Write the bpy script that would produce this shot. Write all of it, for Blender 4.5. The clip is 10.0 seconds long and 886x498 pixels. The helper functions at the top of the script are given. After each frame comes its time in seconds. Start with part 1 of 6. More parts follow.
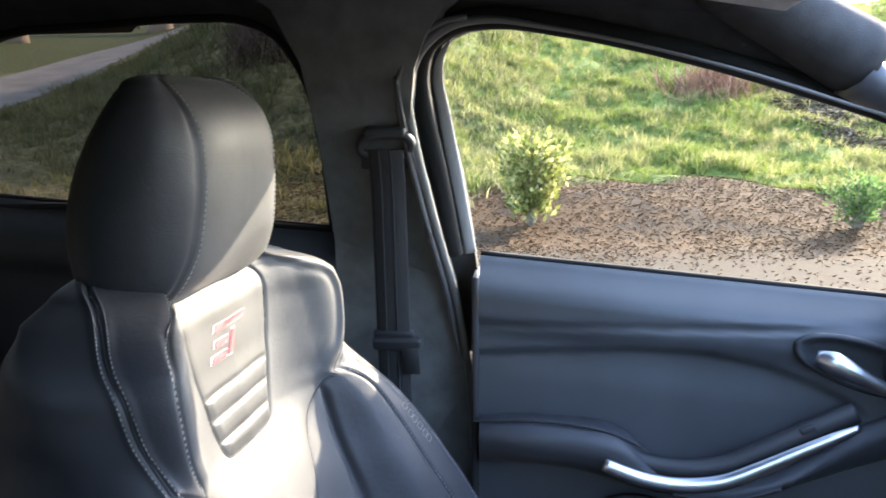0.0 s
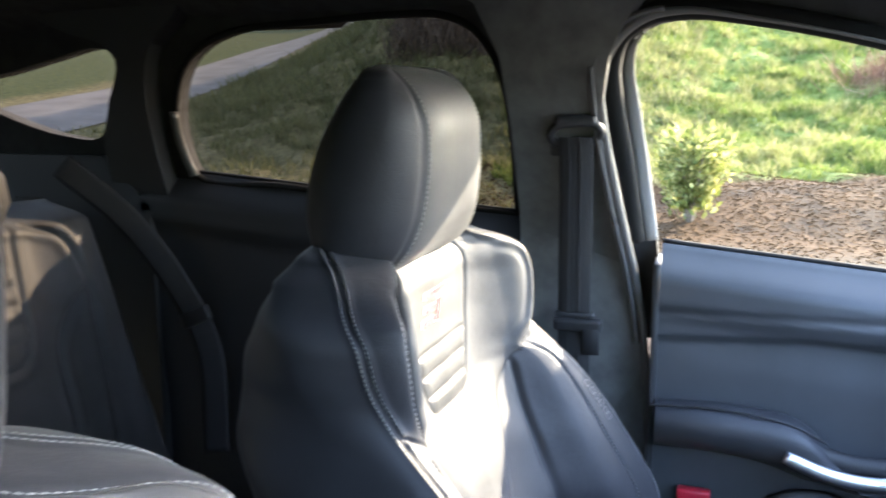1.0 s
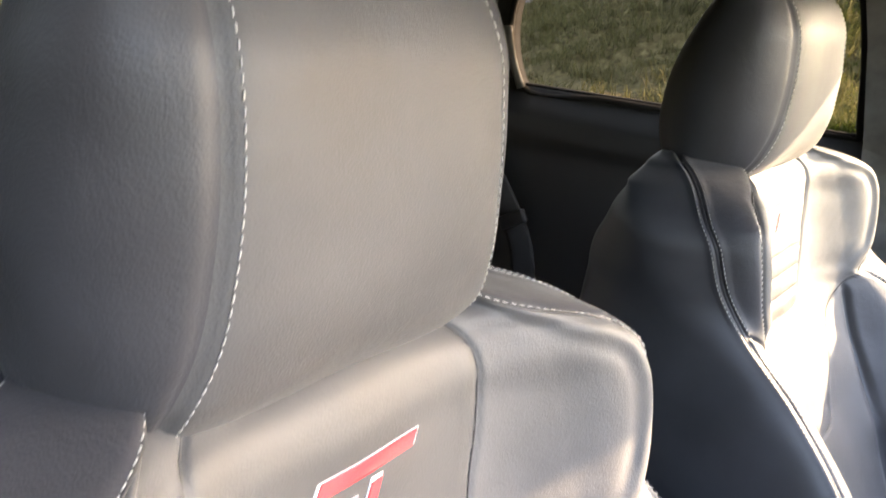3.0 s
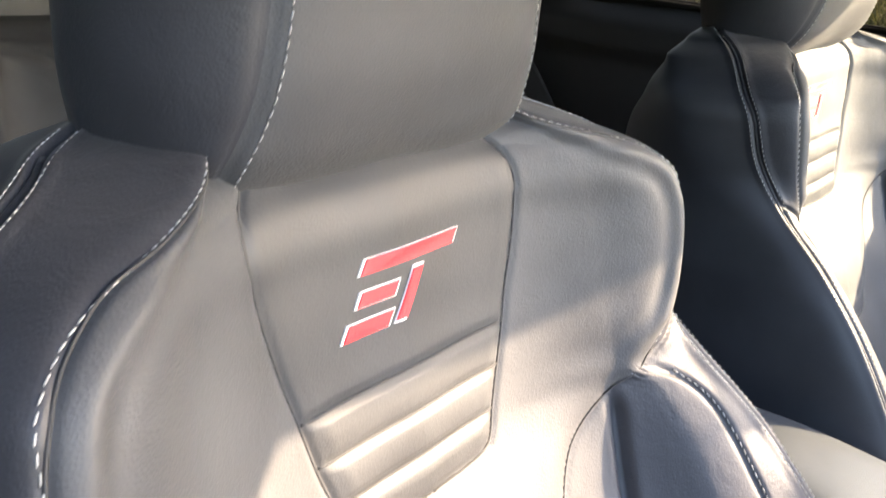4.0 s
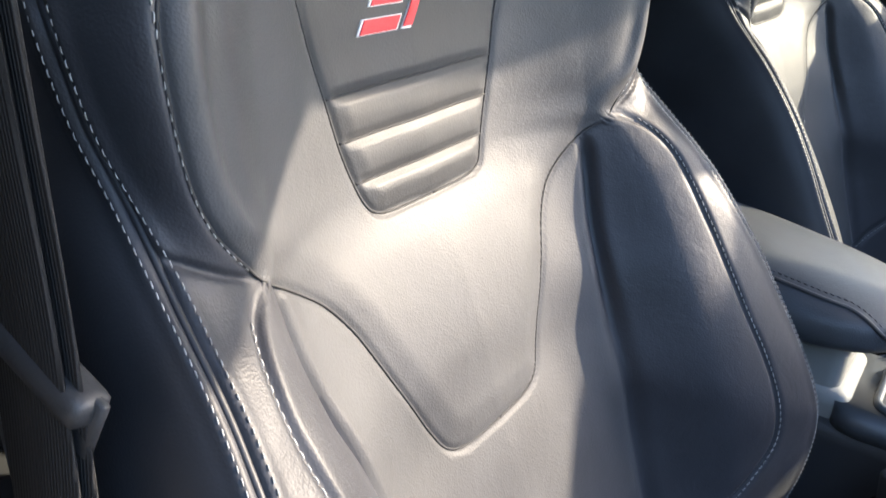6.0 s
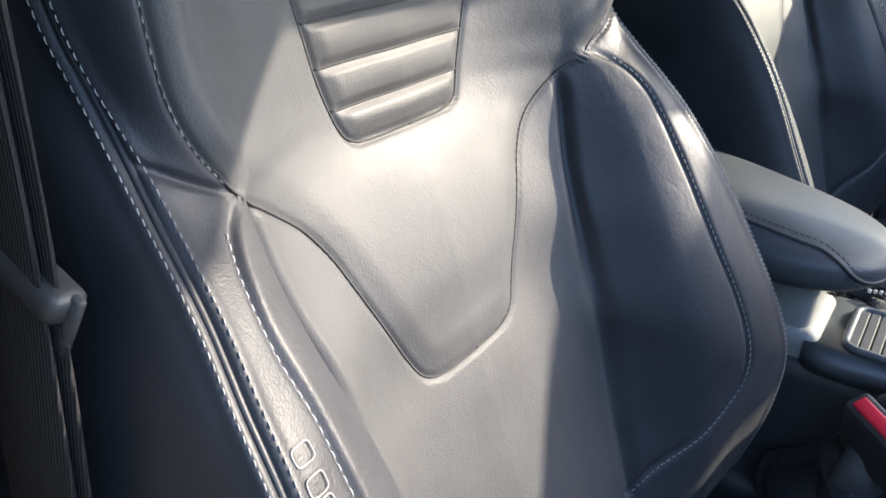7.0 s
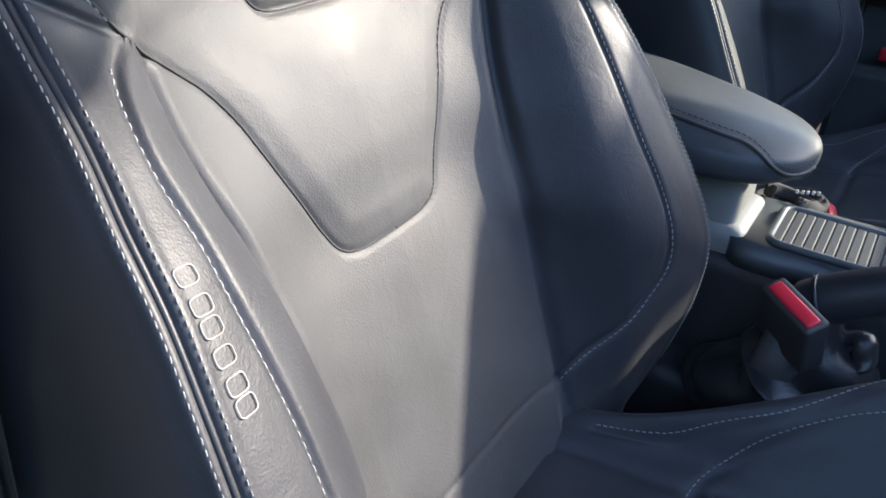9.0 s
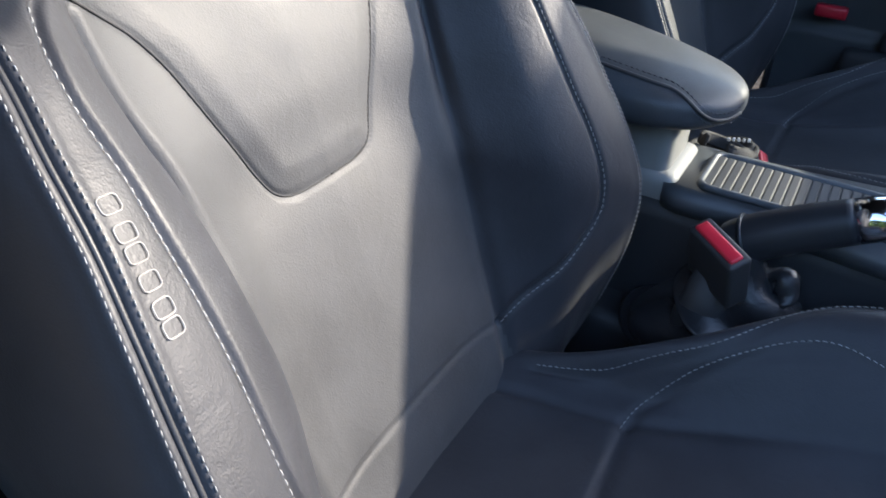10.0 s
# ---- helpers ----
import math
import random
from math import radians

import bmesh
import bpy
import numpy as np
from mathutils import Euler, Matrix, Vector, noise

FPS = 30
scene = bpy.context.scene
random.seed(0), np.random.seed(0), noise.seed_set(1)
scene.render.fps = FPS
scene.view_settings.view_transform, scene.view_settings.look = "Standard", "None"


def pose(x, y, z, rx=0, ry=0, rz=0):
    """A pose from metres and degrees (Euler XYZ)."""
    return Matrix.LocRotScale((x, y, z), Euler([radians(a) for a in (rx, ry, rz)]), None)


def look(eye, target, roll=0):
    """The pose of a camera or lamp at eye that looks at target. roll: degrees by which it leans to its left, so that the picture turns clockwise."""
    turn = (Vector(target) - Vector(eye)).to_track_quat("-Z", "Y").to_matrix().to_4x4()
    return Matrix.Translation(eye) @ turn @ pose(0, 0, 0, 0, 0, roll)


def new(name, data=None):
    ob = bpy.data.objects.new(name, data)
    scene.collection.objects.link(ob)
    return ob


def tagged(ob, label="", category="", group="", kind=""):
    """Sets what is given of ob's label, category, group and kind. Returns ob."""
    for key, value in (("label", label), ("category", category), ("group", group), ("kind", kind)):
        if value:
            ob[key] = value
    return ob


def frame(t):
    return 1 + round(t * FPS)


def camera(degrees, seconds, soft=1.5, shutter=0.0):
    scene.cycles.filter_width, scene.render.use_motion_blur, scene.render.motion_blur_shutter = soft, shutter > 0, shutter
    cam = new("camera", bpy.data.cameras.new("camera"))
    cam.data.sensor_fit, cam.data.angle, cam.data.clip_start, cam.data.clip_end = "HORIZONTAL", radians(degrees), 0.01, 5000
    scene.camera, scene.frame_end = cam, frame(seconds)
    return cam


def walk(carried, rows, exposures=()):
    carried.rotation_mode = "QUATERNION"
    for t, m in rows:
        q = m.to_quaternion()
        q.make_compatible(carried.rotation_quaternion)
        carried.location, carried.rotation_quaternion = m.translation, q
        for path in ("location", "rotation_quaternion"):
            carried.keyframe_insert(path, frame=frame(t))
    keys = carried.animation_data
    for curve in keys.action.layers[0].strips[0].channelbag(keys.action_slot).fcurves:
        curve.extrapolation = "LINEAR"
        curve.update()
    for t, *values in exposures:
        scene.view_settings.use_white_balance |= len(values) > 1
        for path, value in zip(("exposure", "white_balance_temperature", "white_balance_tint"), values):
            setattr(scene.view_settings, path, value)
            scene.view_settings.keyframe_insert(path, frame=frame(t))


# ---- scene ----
cam = camera(58.6, 10.0, soft=1.6, shutter=0.4)
EXPOSURES = [(0, 4.1, 6600, 17), (1, 4.5, 6600, 16), (1.5, 4.75, 6900, 18), (2, 5.25, 8400, 22), (3.5, 4.65, 8300, 20), (4, 4.25, 7700, 18), (4.5, 3.9, 7200, 17), (5.5, 3.25, 6700, 15), (7, 2.9, 6300, 12), (10, 2.7, 6050, 12)]
PATH = [
    (0, (0.442, 0.284, 1.173), (-1.519, 0.057, 0.854), -0.3),
    (0.5, (0.461, 0.266, 1.164), (-1.478, -0.105, 0.839), 0.0),
    (1, (0.512, 0.239, 1.167), (-1.37, -0.348, 0.831), 0.1),
    (1.5, (0.552, 0.213, 1.171), (-1.237, -0.608, 0.818), 0.2),
    (2, (0.573, 0.19, 1.169), (-1.128, -0.789, 0.785), 0.4),
    (2.2, (0.582, 0.185, 1.169), (-1.083, -0.845, 0.761), 0.5),
    (3.3, (0.62, 0.193, 1.121), (-0.902, -0.98, 0.566), 1.2),
    (3.5, (0.625, 0.198, 1.106), (-0.875, -0.987, 0.521), 1.0),
    (4, (0.642, 0.21, 1.079), (-0.827, -0.978, 0.422), 1.2),
    (4.5, (0.674, 0.211, 1.059), (-0.781, -0.956, 0.338), 1.4),
    (5, (0.709, 0.227, 1.042), (-0.755, -0.899, 0.276), 1.4),
    (5.5, (0.723, 0.24, 1.015), (-0.756, -0.831, 0.2), 1.9),
    (6.8, (0.738, 0.255, 0.988), (-0.731, -0.717, 0.04), 3.1),
    (7, (0.74, 0.259, 0.982), (-0.735, -0.705, 0.037), 3.0),
    (7.5, (0.742, 0.266, 0.975), (-0.731, -0.678, 0.005), 3.1),
    (8, (0.743, 0.277, 0.969), (-0.727, -0.646, -0.025), 3.3),
    (8.5, (0.746, 0.293, 0.958), (-0.72, -0.608, -0.062), 3.4),
    (9, (0.745, 0.307, 0.946), (-0.721, -0.563, -0.099), 3.5),
    (9.5, (0.75, 0.321, 0.944), (-0.719, -0.508, -0.131), 3.6),
    (10, (0.756, 0.338, 0.941), (-0.723, -0.432, -0.162), 3.8),
]
walk(cam, [(t, look(eye, target, roll)) for t, eye, target, roll in PATH], EXPOSURES)

# ---- world, sun ----
SUN_FROM = Vector((-1.35, 1.10, 0.79)).normalized()
world = bpy.data.worlds.new("world")
scene.world = world
world.use_nodes = True
wn = world.node_tree.nodes
sky = wn.new("ShaderNodeTexSky")
sky.sky_type, sky.sun_disc = "NISHITA", False
sky.sun_elevation = math.asin(SUN_FROM.z)
sky.sun_rotation = math.atan2(SUN_FROM.x, SUN_FROM.y)
wn["Background"].inputs["Strength"].default_value = 0.20
world.node_tree.links.new(sky.outputs[0], wn["Background"].inputs["Color"])
sun_data = bpy.data.lights.new("sun", "SUN")
sun_data.energy, sun_data.angle, sun_data.color = 2.35, radians(0.53), (1.0, 0.87, 0.68)
sun = new("sun", sun_data)
sun.matrix_world = look(SUN_FROM * 30, (0, 0, 0))


# ---- materials ----
def mat_base(name, colour, rough, metal=0.0, spec=0.5):
    m = bpy.data.materials.new(name)
    m.use_nodes = True
    n, l = m.node_tree.nodes, m.node_tree.links
    p = n["Principled BSDF"]
    p.inputs["Base Color"].default_value = (*colour, 1)
    p.inputs["Roughness"].default_value = rough
    p.inputs["Metallic"].default_value = metal
    p.inputs["Specular IOR Level"].default_value = spec
    return m, n, l, p


def noise_node(n, l, scale, detail=4, rough=0.55, coord=None, kind="ShaderNodeTexNoise"):
    t = n.new(kind)
    t.inputs["Scale"].default_value = scale
    if kind == "ShaderNodeTexNoise":
        t.inputs["Detail"].default_value, t.inputs["Roughness"].default_value = detail, rough
    if coord is None:
        coord = n.new("ShaderNodeTexCoord").outputs["Object"]
    l.new(coord, t.inputs["Vector"])
    return t


def ramp(n, l, source, stops):
    r = n.new("ShaderNodeValToRGB")
    while len(r.color_ramp.elements) < len(stops):
        r.color_ramp.elements.new(0.5)
    for e, (at, c) in zip(r.color_ramp.elements, stops):
        e.position = at
        e.color = (*c, 1) if len(c) == 3 else c
    l.new(source, r.inputs["Fac"])
    return r


def bump_chain(n, l, p, layers):
    """layers: (height socket, strength, distance)."""
    last = None
    for source, strength, distance in layers:
        b = n.new("ShaderNodeBump")
        b.inputs["Strength"].default_value, b.inputs["Distance"].default_value = strength, distance
        l.new(source, b.inputs["Height"])
        if last:
            l.new(last.outputs[0], b.inputs["Normal"])
        last = b
    l.new(last.outputs[0], p.inputs["Normal"])


def vary(m, n, l, p, colour, spread, scale, rough, rough_spread):
    big = noise_node(n, l, scale, 5)
    lo, hi = [tuple(max(0.0, c * (1 + s)) for c in colour) for s in (-spread, spread)]
    r = ramp(n, l, big.outputs["Fac"], [(0.3, lo), (0.7, hi)])
    l.new(r.outputs["Color"], p.inputs["Base Color"])
    k = n.new("ShaderNodeMapRange")
    k.inputs["From Min"].default_value, k.inputs["From Max"].default_value = 0.3, 0.7
    k.inputs["To Min"].default_value, k.inputs["To Max"].default_value = rough - rough_spread, rough + rough_spread
    l.new(big.outputs["Fac"], k.inputs["Value"])
    l.new(k.outputs[0], p.inputs["Roughness"])


def leather(name, colour=(0.049, 0.050, 0.053), rough=0.56, grain=0.22, creases=0.13):
    m, n, l, p = mat_base(name, colour, rough, spec=0.30)
    vary(m, n, l, p, colour, 0.18, 14, rough, 0.07)
    cells = noise_node(n, l, 760, kind="ShaderNodeTexVoronoi")
    fine = noise_node(n, l, 1500, 3)
    fold = noise_node(n, l, 38, 5, 0.6)
    fold.inputs["Distortion"].default_value = 1.2
    bump_chain(n, l, p, [(fold.outputs["Fac"], creases, 0.003), (cells.outputs["Distance"], grain, 0.0006), (fine.outputs["Fac"], grain * 0.7, 0.0004)])
    p.inputs["Sheen Weight"].default_value = 0.04
    p.inputs["Sheen Roughness"].default_value = 0.4
    return m


def plastic(name, colour, rough, grain=0.25, scale=800):
    m, n, l, p = mat_base(name, colour, rough)
    vary(m, n, l, p, colour, 0.12, 9, rough, 0.05)
    g = noise_node(n, l, scale, 3)
    bump_chain(n, l, p, [(g.outputs["Fac"], grain, 0.0006)])
    return m


def cloth(name, colour, scale=600):
    m, n, l, p = mat_base(name, colour, 0.95, spec=0.1)
    vary(m, n, l, p, colour, 0.2, 30, 0.95, 0.03)
    g = noise_node(n, l, scale, 2)
    bump_chain(n, l, p, [(g.outputs["Fac"], 0.5, 0.001)])
    return m


def webbing_mat(name, tone):
    m, n, l, p = mat_base(name, (0.03, 0.03, 0.032), 0.75, spec=0.3)
    w = noise_node(n, l, 160, kind="ShaderNodeTexWave")
    w.bands_direction = "Y"
    w.inputs["Distortion"].default_value = 0.6
    g = noise_node(n, l, 700, 2)
    bump_chain(n, l, p, [(w.outputs["Fac"], 0.6, 0.0008), (g.outputs["Fac"], 0.5, 0.0006)])
    r = ramp(n, l, w.outputs["Fac"], [(0.2, (tone * 0.45, tone * 0.45, tone * 0.48)), (0.8, (tone, tone, tone * 1.06))])
    l.new(r.outputs["Color"], p.inputs["Base Color"])
    return m


def glass_mat(name, tint, gloss=0.5):
    m = bpy.data.materials.new(name)
    m.use_nodes = True
    n, l = m.node_tree.nodes, m.node_tree.links
    n.remove(n["Principled BSDF"])
    t, g, x, f = (n.new(k) for k in ("ShaderNodeBsdfTransparent", "ShaderNodeBsdfGlossy", "ShaderNodeMixShader", "ShaderNodeFresnel"))
    t.inputs["Color"].default_value = (*tint, 1)
    g.inputs["Roughness"].default_value = 0.02
    f.inputs["IOR"].default_value = 1.45
    k = n.new("ShaderNodeMath")
    k.operation = "MULTIPLY"
    k.inputs[1].default_value = gloss
    l.new(f.outputs[0], k.inputs[0])
    l.new(k.outputs[0], x.inputs["Fac"])
    l.new(t.outputs[0], x.inputs[1])
    l.new(g.outputs[0], x.inputs[2])
    l.new(x.outputs[0], n["Material Output"].inputs["Surface"])
    return m


LEATHER = leather("charcoal_leather")
LEATHER_DARK = leather("black_bolster_leather", (0.030, 0.031, 0.036), 0.50, 0.18, 0.20)
# seat leather with the insert's shade put into its colour
LEATHER_INSERT = leather("shaded_insert_leather", (0.036, 0.037, 0.039), 0.54, 0.16, 0.08)
LEATHER_SIDE = leather("charcoal_side_leather", (0.025, 0.026, 0.030), 0.46, 0.10, 0.05)
LEATHER_DOOR = plastic("door_vinyl", (0.046, 0.049, 0.056), 0.5, 0.3, 700)
SOFT = plastic("soft_touch_plastic", (0.062, 0.067, 0.075), 0.5, 0.3, 650)
DARK = plastic("dark_trim_plastic", (0.026, 0.027, 0.030), 0.55, 0.3, 700)
PILLAR = cloth("pillar_cloth", (0.128, 0.127, 0.124), 500)
HEADLINER = cloth("headliner_cloth", (0.048, 0.048, 0.049), 420)
VISOR_CLOTH = cloth("visor_cloth", (0.42, 0.42, 0.415), 500)
CARPET = cloth("carpet", (0.018, 0.018, 0.019), 300)
RUBBER = plastic("rubber_seal", (0.09, 0.09, 0.092), 0.28, 0.10, 300)
SEAL_GREY = plastic("grey_rubber_seal", (0.13, 0.13, 0.128), 0.36, 0.10, 300)
BLACK_SEAL = plastic("black_felt_seal", (0.005, 0.005, 0.005), 0.9, 0.1, 300)
GREY_TRIM = plastic("grey_trim", (0.06, 0.062, 0.066), 0.5, 0.1)
STITCH = plastic("pale_thread", (0.28, 0.28, 0.275), 0.8, 0.4, 2500)
JOIN = plastic("dark_seam", (0.022, 0.022, 0.023), 0.8, 0.3, 2500)
STITCH_ARM = plastic("grey_thread", (0.05, 0.05, 0.055), 0.7, 0.4, 2500)
STITCH_DARK = plastic("dark_thread", (0.07, 0.07, 0.075), 0.7, 0.4, 2500)
RED = plastic("red_fabric", (0.62, 0.012, 0.022), 0.55, 0.4, 1800)
WHITE_EDGE = plastic("white_edging", (0.75, 0.73, 0.72), 0.6, 0.4, 1800)
RED_PLASTIC = plastic("red_plastic", (0.55, 0.02, 0.04), 0.35, 0.05)
BEIGE = plastic("console_plastic", (0.062, 0.069, 0.077), 0.42, 0.25, 700)
SATIN = mat_base("satin_silver", (0.55, 0.56, 0.60), 0.3, 1.0)[0]
CHROME = mat_base("chrome", (0.75, 0.75, 0.77), 0.12, 1.0)[0]
WEBBING = webbing_mat("belt_webbing", 0.045)
# same webbing, darkened to paint in the shade on the driver belt
WEBBING_SHADED = webbing_mat("shaded_belt_webbing", 0.016)
GLASS = glass_mat("clear_glass", (0.76, 0.80, 0.76))
TINTED = glass_mat("privacy_glass", (0.155, 0.14, 0.118), 0.6)
GLASS_MID = glass_mat("light_tint_glass", (0.18, 0.163, 0.14), 0.6)
RUBBER_MAT = plastic("tray_rubber", (0.021, 0.023, 0.027), 0.6, 0.3)
POST_GREY = plastic("console_post_plastic", (0.20, 0.198, 0.19), 0.6, 0.3)
GREY_TRIM2 = plastic("pale_grey_plastic", (0.36, 0.357, 0.35), 0.6, 0.3)
ARM_LEATHER = leather("armrest_leather", (0.050, 0.054, 0.060), 0.42, 0.2, 0.08)
GLOVE = leather("thin_black_leather", (0.022, 0.023, 0.026), 0.24, 0.15, 0.4)
PAINT = mat_base("body_paint", (0.08, 0.085, 0.09), 0.25, 0.4)[0]


# ---- mesh helpers ----
def mesh_object(name, verts, faces, material, parent=None, label="", smooth=True, normals=None):
    me = bpy.data.meshes.new(name)
    me.from_pydata([tuple(map(float, v)) for v in verts], [], [tuple(map(int, f)) for f in faces])
    me.update()
    me.materials.append(material)
    if smooth:
        me.polygons.foreach_set("use_smooth", [True] * len(me.polygons))
    if normals is not None:
        me.normals_split_custom_set_from_vertices([tuple(map(float, v)) for v in normals])
    ob = new(name, me)
    if parent is not None:
        ob.parent = parent
    if label:
        ob["label"] = label
    return ob


def part(name, bm, material, parent, label="", smooth=True):
    me = bpy.data.meshes.new(name)
    bmesh.ops.recalc_face_normals(bm, faces=bm.faces)
    bm.to_mesh(me)
    bm.free()
    me.materials.append(material)
    if smooth:
        me.polygons.foreach_set("use_smooth", [True] * len(me.polygons))
    ob = new(name, me)
    if parent is not None:
        ob.parent = parent
    if label:
        ob["label"] = label
    return ob


def thing(name, at=(0, 0, 0), label="", category="", group="", kind=""):
    ob = new(name)
    ob.location = at
    ob.empty_display_size = 0.05
    return tagged(ob, label, category, group, kind)


def hermite(xk, yk, x):
    """A smooth curve through keys, at x."""
    xk, yk, x = np.asarray(xk, float), np.asarray(yk, float), np.asarray(x, float)
    m = np.gradient(yk, xk)
    i = np.clip(np.searchsorted(xk, x) - 1, 0, len(xk) - 2)
    h = xk[i + 1] - xk[i]
    t = np.clip((x - xk[i]) / h, 0, 1)
    return (2 * t**3 - 3 * t**2 + 1) * yk[i] + (t**3 - 2 * t**2 + t) * h * m[i] + (3 * t**2 - 2 * t**3) * yk[i + 1] + (t**3 - t**2) * h * m[i + 1]


def smooth_line(points, step):
    """Points at even steps along a smooth curve through the given ones."""
    p = np.asarray(points, float)
    s = np.r_[0, np.cumsum(np.maximum(1e-6, np.linalg.norm(np.diff(p, axis=0), axis=1)) ** 0.8)]
    fine = np.linspace(0, s[-1], 30 * len(p))
    q = np.stack([hermite(s, p[:, k], fine) for k in range(p.shape[1])], 1)
    d = np.r_[0, np.cumsum(np.linalg.norm(np.diff(q, axis=0), axis=1))]
    even = np.linspace(0, d[-1], max(2, int(round(d[-1] / step)) + 1))
    return np.stack([np.interp(even, d, q[:, k]) for k in range(p.shape[1])], 1)


def unit(v):
    v = np.asarray(v, float)
    return v / np.maximum(1e-12, np.linalg.norm(v, axis=-1, keepdims=True))


def smoothstep(x, a, b):
    t = np.clip((x - a) / (b - a), 0, 1)
    return t * t * (3 - 2 * t)


def tube_data(path, radius, sides=8, up=(0, 0, 1), flat=1.0, closed=False):
    """Rings round a path. radius: one or one a point. flat: height over width."""
    p = np.asarray(path, float)
    n = len(p)
    t = unit(np.gradient(p, axis=0)) if not closed else unit(np.roll(p, -1, 0) - np.roll(p, 1, 0))
    ups = np.broadcast_to(np.asarray(up, float), p.shape)
    b = unit(np.cross(t, ups))
    u = np.cross(b, t)
    r = np.broadcast_to(np.asarray(radius, float), (n,))
    verts = []
    for k in range(sides):
        a = 2 * math.pi * k / sides
        verts.append(p + (math.cos(a) * r)[:, None] * b + (math.sin(a) * r * flat)[:, None] * u)
    verts = np.stack(verts, 1).reshape(-1, 3)
    faces = []
    for i in range(n if closed else n - 1):
        j = (i + 1) % n
        for k in range(sides):
            faces.append((i * sides + k, i * sides + (k + 1) % sides, j * sides + (k + 1) % sides, j * sides + k))
    if not closed:
        faces.append(tuple(range(sides - 1, -1, -1)))
        faces.append(tuple((n - 1) * sides + k for k in range(sides)))
    return verts, faces


def tube(name, path, radius, material, parent, sides=8, up=(0, 0, 1), flat=1.0, label="", closed=False):
    v, f = tube_data(path, radius, sides, up, flat, closed)
    return mesh_object(name, v, f, material, parent, label)


def stitch_mesh(name, paths, material, parent, pitch=0.0054, length=0.0038, width=0.00040, lift=0.0003, label=""):
    """One row of thread per path of (points, normals)."""
    verts, faces = [], []
    ring = [(math.cos(a), math.sin(a)) for a in np.linspace(0, 2 * math.pi, 6)[:-1]]
    for pts, nor in paths:
        d = np.r_[0, np.cumsum(np.linalg.norm(np.diff(pts, axis=0), axis=1))]
        for s in np.arange(pitch / 2, d[-1] - pitch / 2, pitch):
            c = np.array([np.interp(s, d, pts[:, k]) for k in range(3)])
            a = np.array([np.interp(s + length / 2, d, pts[:, k]) for k in range(3)])
            t = unit(a - c)
            n = unit(np.array([np.interp(s, d, nor[:, k]) for k in range(3)]))
            b = np.cross(t, n)
            t = unit(t + b * 0.10)
            base = len(verts)
            for off, k, z in ((-0.5, 0.45, -0.0003), (-0.3, 1.0, 0.0002), (0.3, 1.0, 0.0002), (0.5, 0.45, -0.0003)):
                for ca, sa in ring:
                    verts.append(c + t * off * length + b * ca * width * k + n * (sa * width * k + lift + z))
            for i in range(3):
                for k in range(5):
                    faces.append((base + i * 5 + k, base + i * 5 + (k + 1) % 5, base + i * 5 + 5 + (k + 1) % 5, base + i * 5 + 5 + k))
            faces.append(tuple(base + k for k in range(4, -1, -1)))
            faces.append(tuple(base + 15 + k for k in range(5)))
    return mesh_object(name, verts, faces, material, parent, label)


def grid_faces(rows, cols, wrap=False):
    f = []
    for i in range(rows - 1):
        for j in range(cols if wrap else cols - 1):
            k = (j + 1) % cols
            f.append((i * cols + j, i * cols + k, (i + 1) * cols + k, (i + 1) * cols + j))
    return f


def soft_box(bm, size, at=(0, 0, 0), bevel=0.006, segments=2, turn=None):
    made = bmesh.ops.create_cube(bm, size=1.0)["verts"]
    bmesh.ops.scale(bm, vec=size, verts=made)
    edges = list({e for v in made for e in v.link_edges})
    out = bmesh.ops.bevel(bm, geom=edges, offset=bevel, segments=segments, affect="EDGES", profile=0.6)
    made = list({v for f in out["faces"] for v in f.verts} | {v for v in made if v.is_valid})
    if turn is not None:
        bmesh.ops.transform(bm, matrix=turn, verts=made)
    bmesh.ops.translate(bm, vec=at, verts=made)
    return made


def slab(bm, loop, thick, axis):
    """A flat closed outline given thickness along axis."""
    vs = [bm.verts.new(p) for p in loop]
    f = bm.faces.new(vs)
    out = bmesh.ops.extrude_face_region(bm, geom=[f])
    bmesh.ops.translate(bm, vec=Vector(axis) * thick, verts=[g for g in out["geom"] if isinstance(g, bmesh.types.BMVert)])


def edge_distance(px, pz, line, closed=False):
    """Distance of points from a polyline and, if closed, whether they lie inside."""
    line = np.asarray(line, float)
    ends = np.roll(line, -1, 0) if closed else line[1:]
    best = np.full(px.shape, 9.0)
    inside = np.zeros(px.shape, bool)
    for (ax, az), (bx, bz) in zip(line if closed else line[:-1], ends):
        dx, dz = bx - ax, bz - az
        t = np.clip(((px - ax) * dx + (pz - az) * dz) / (dx * dx + dz * dz + 1e-12), 0, 1)
        best = np.minimum(best, np.hypot(px - ax - t * dx, pz - az - t * dz))
        if closed:
            cross = ((az > pz) != (bz > pz)) & (px < (bx - ax) * (pz - az) / (bz - az + 1e-12) + ax)
            inside ^= cross
    return best, inside


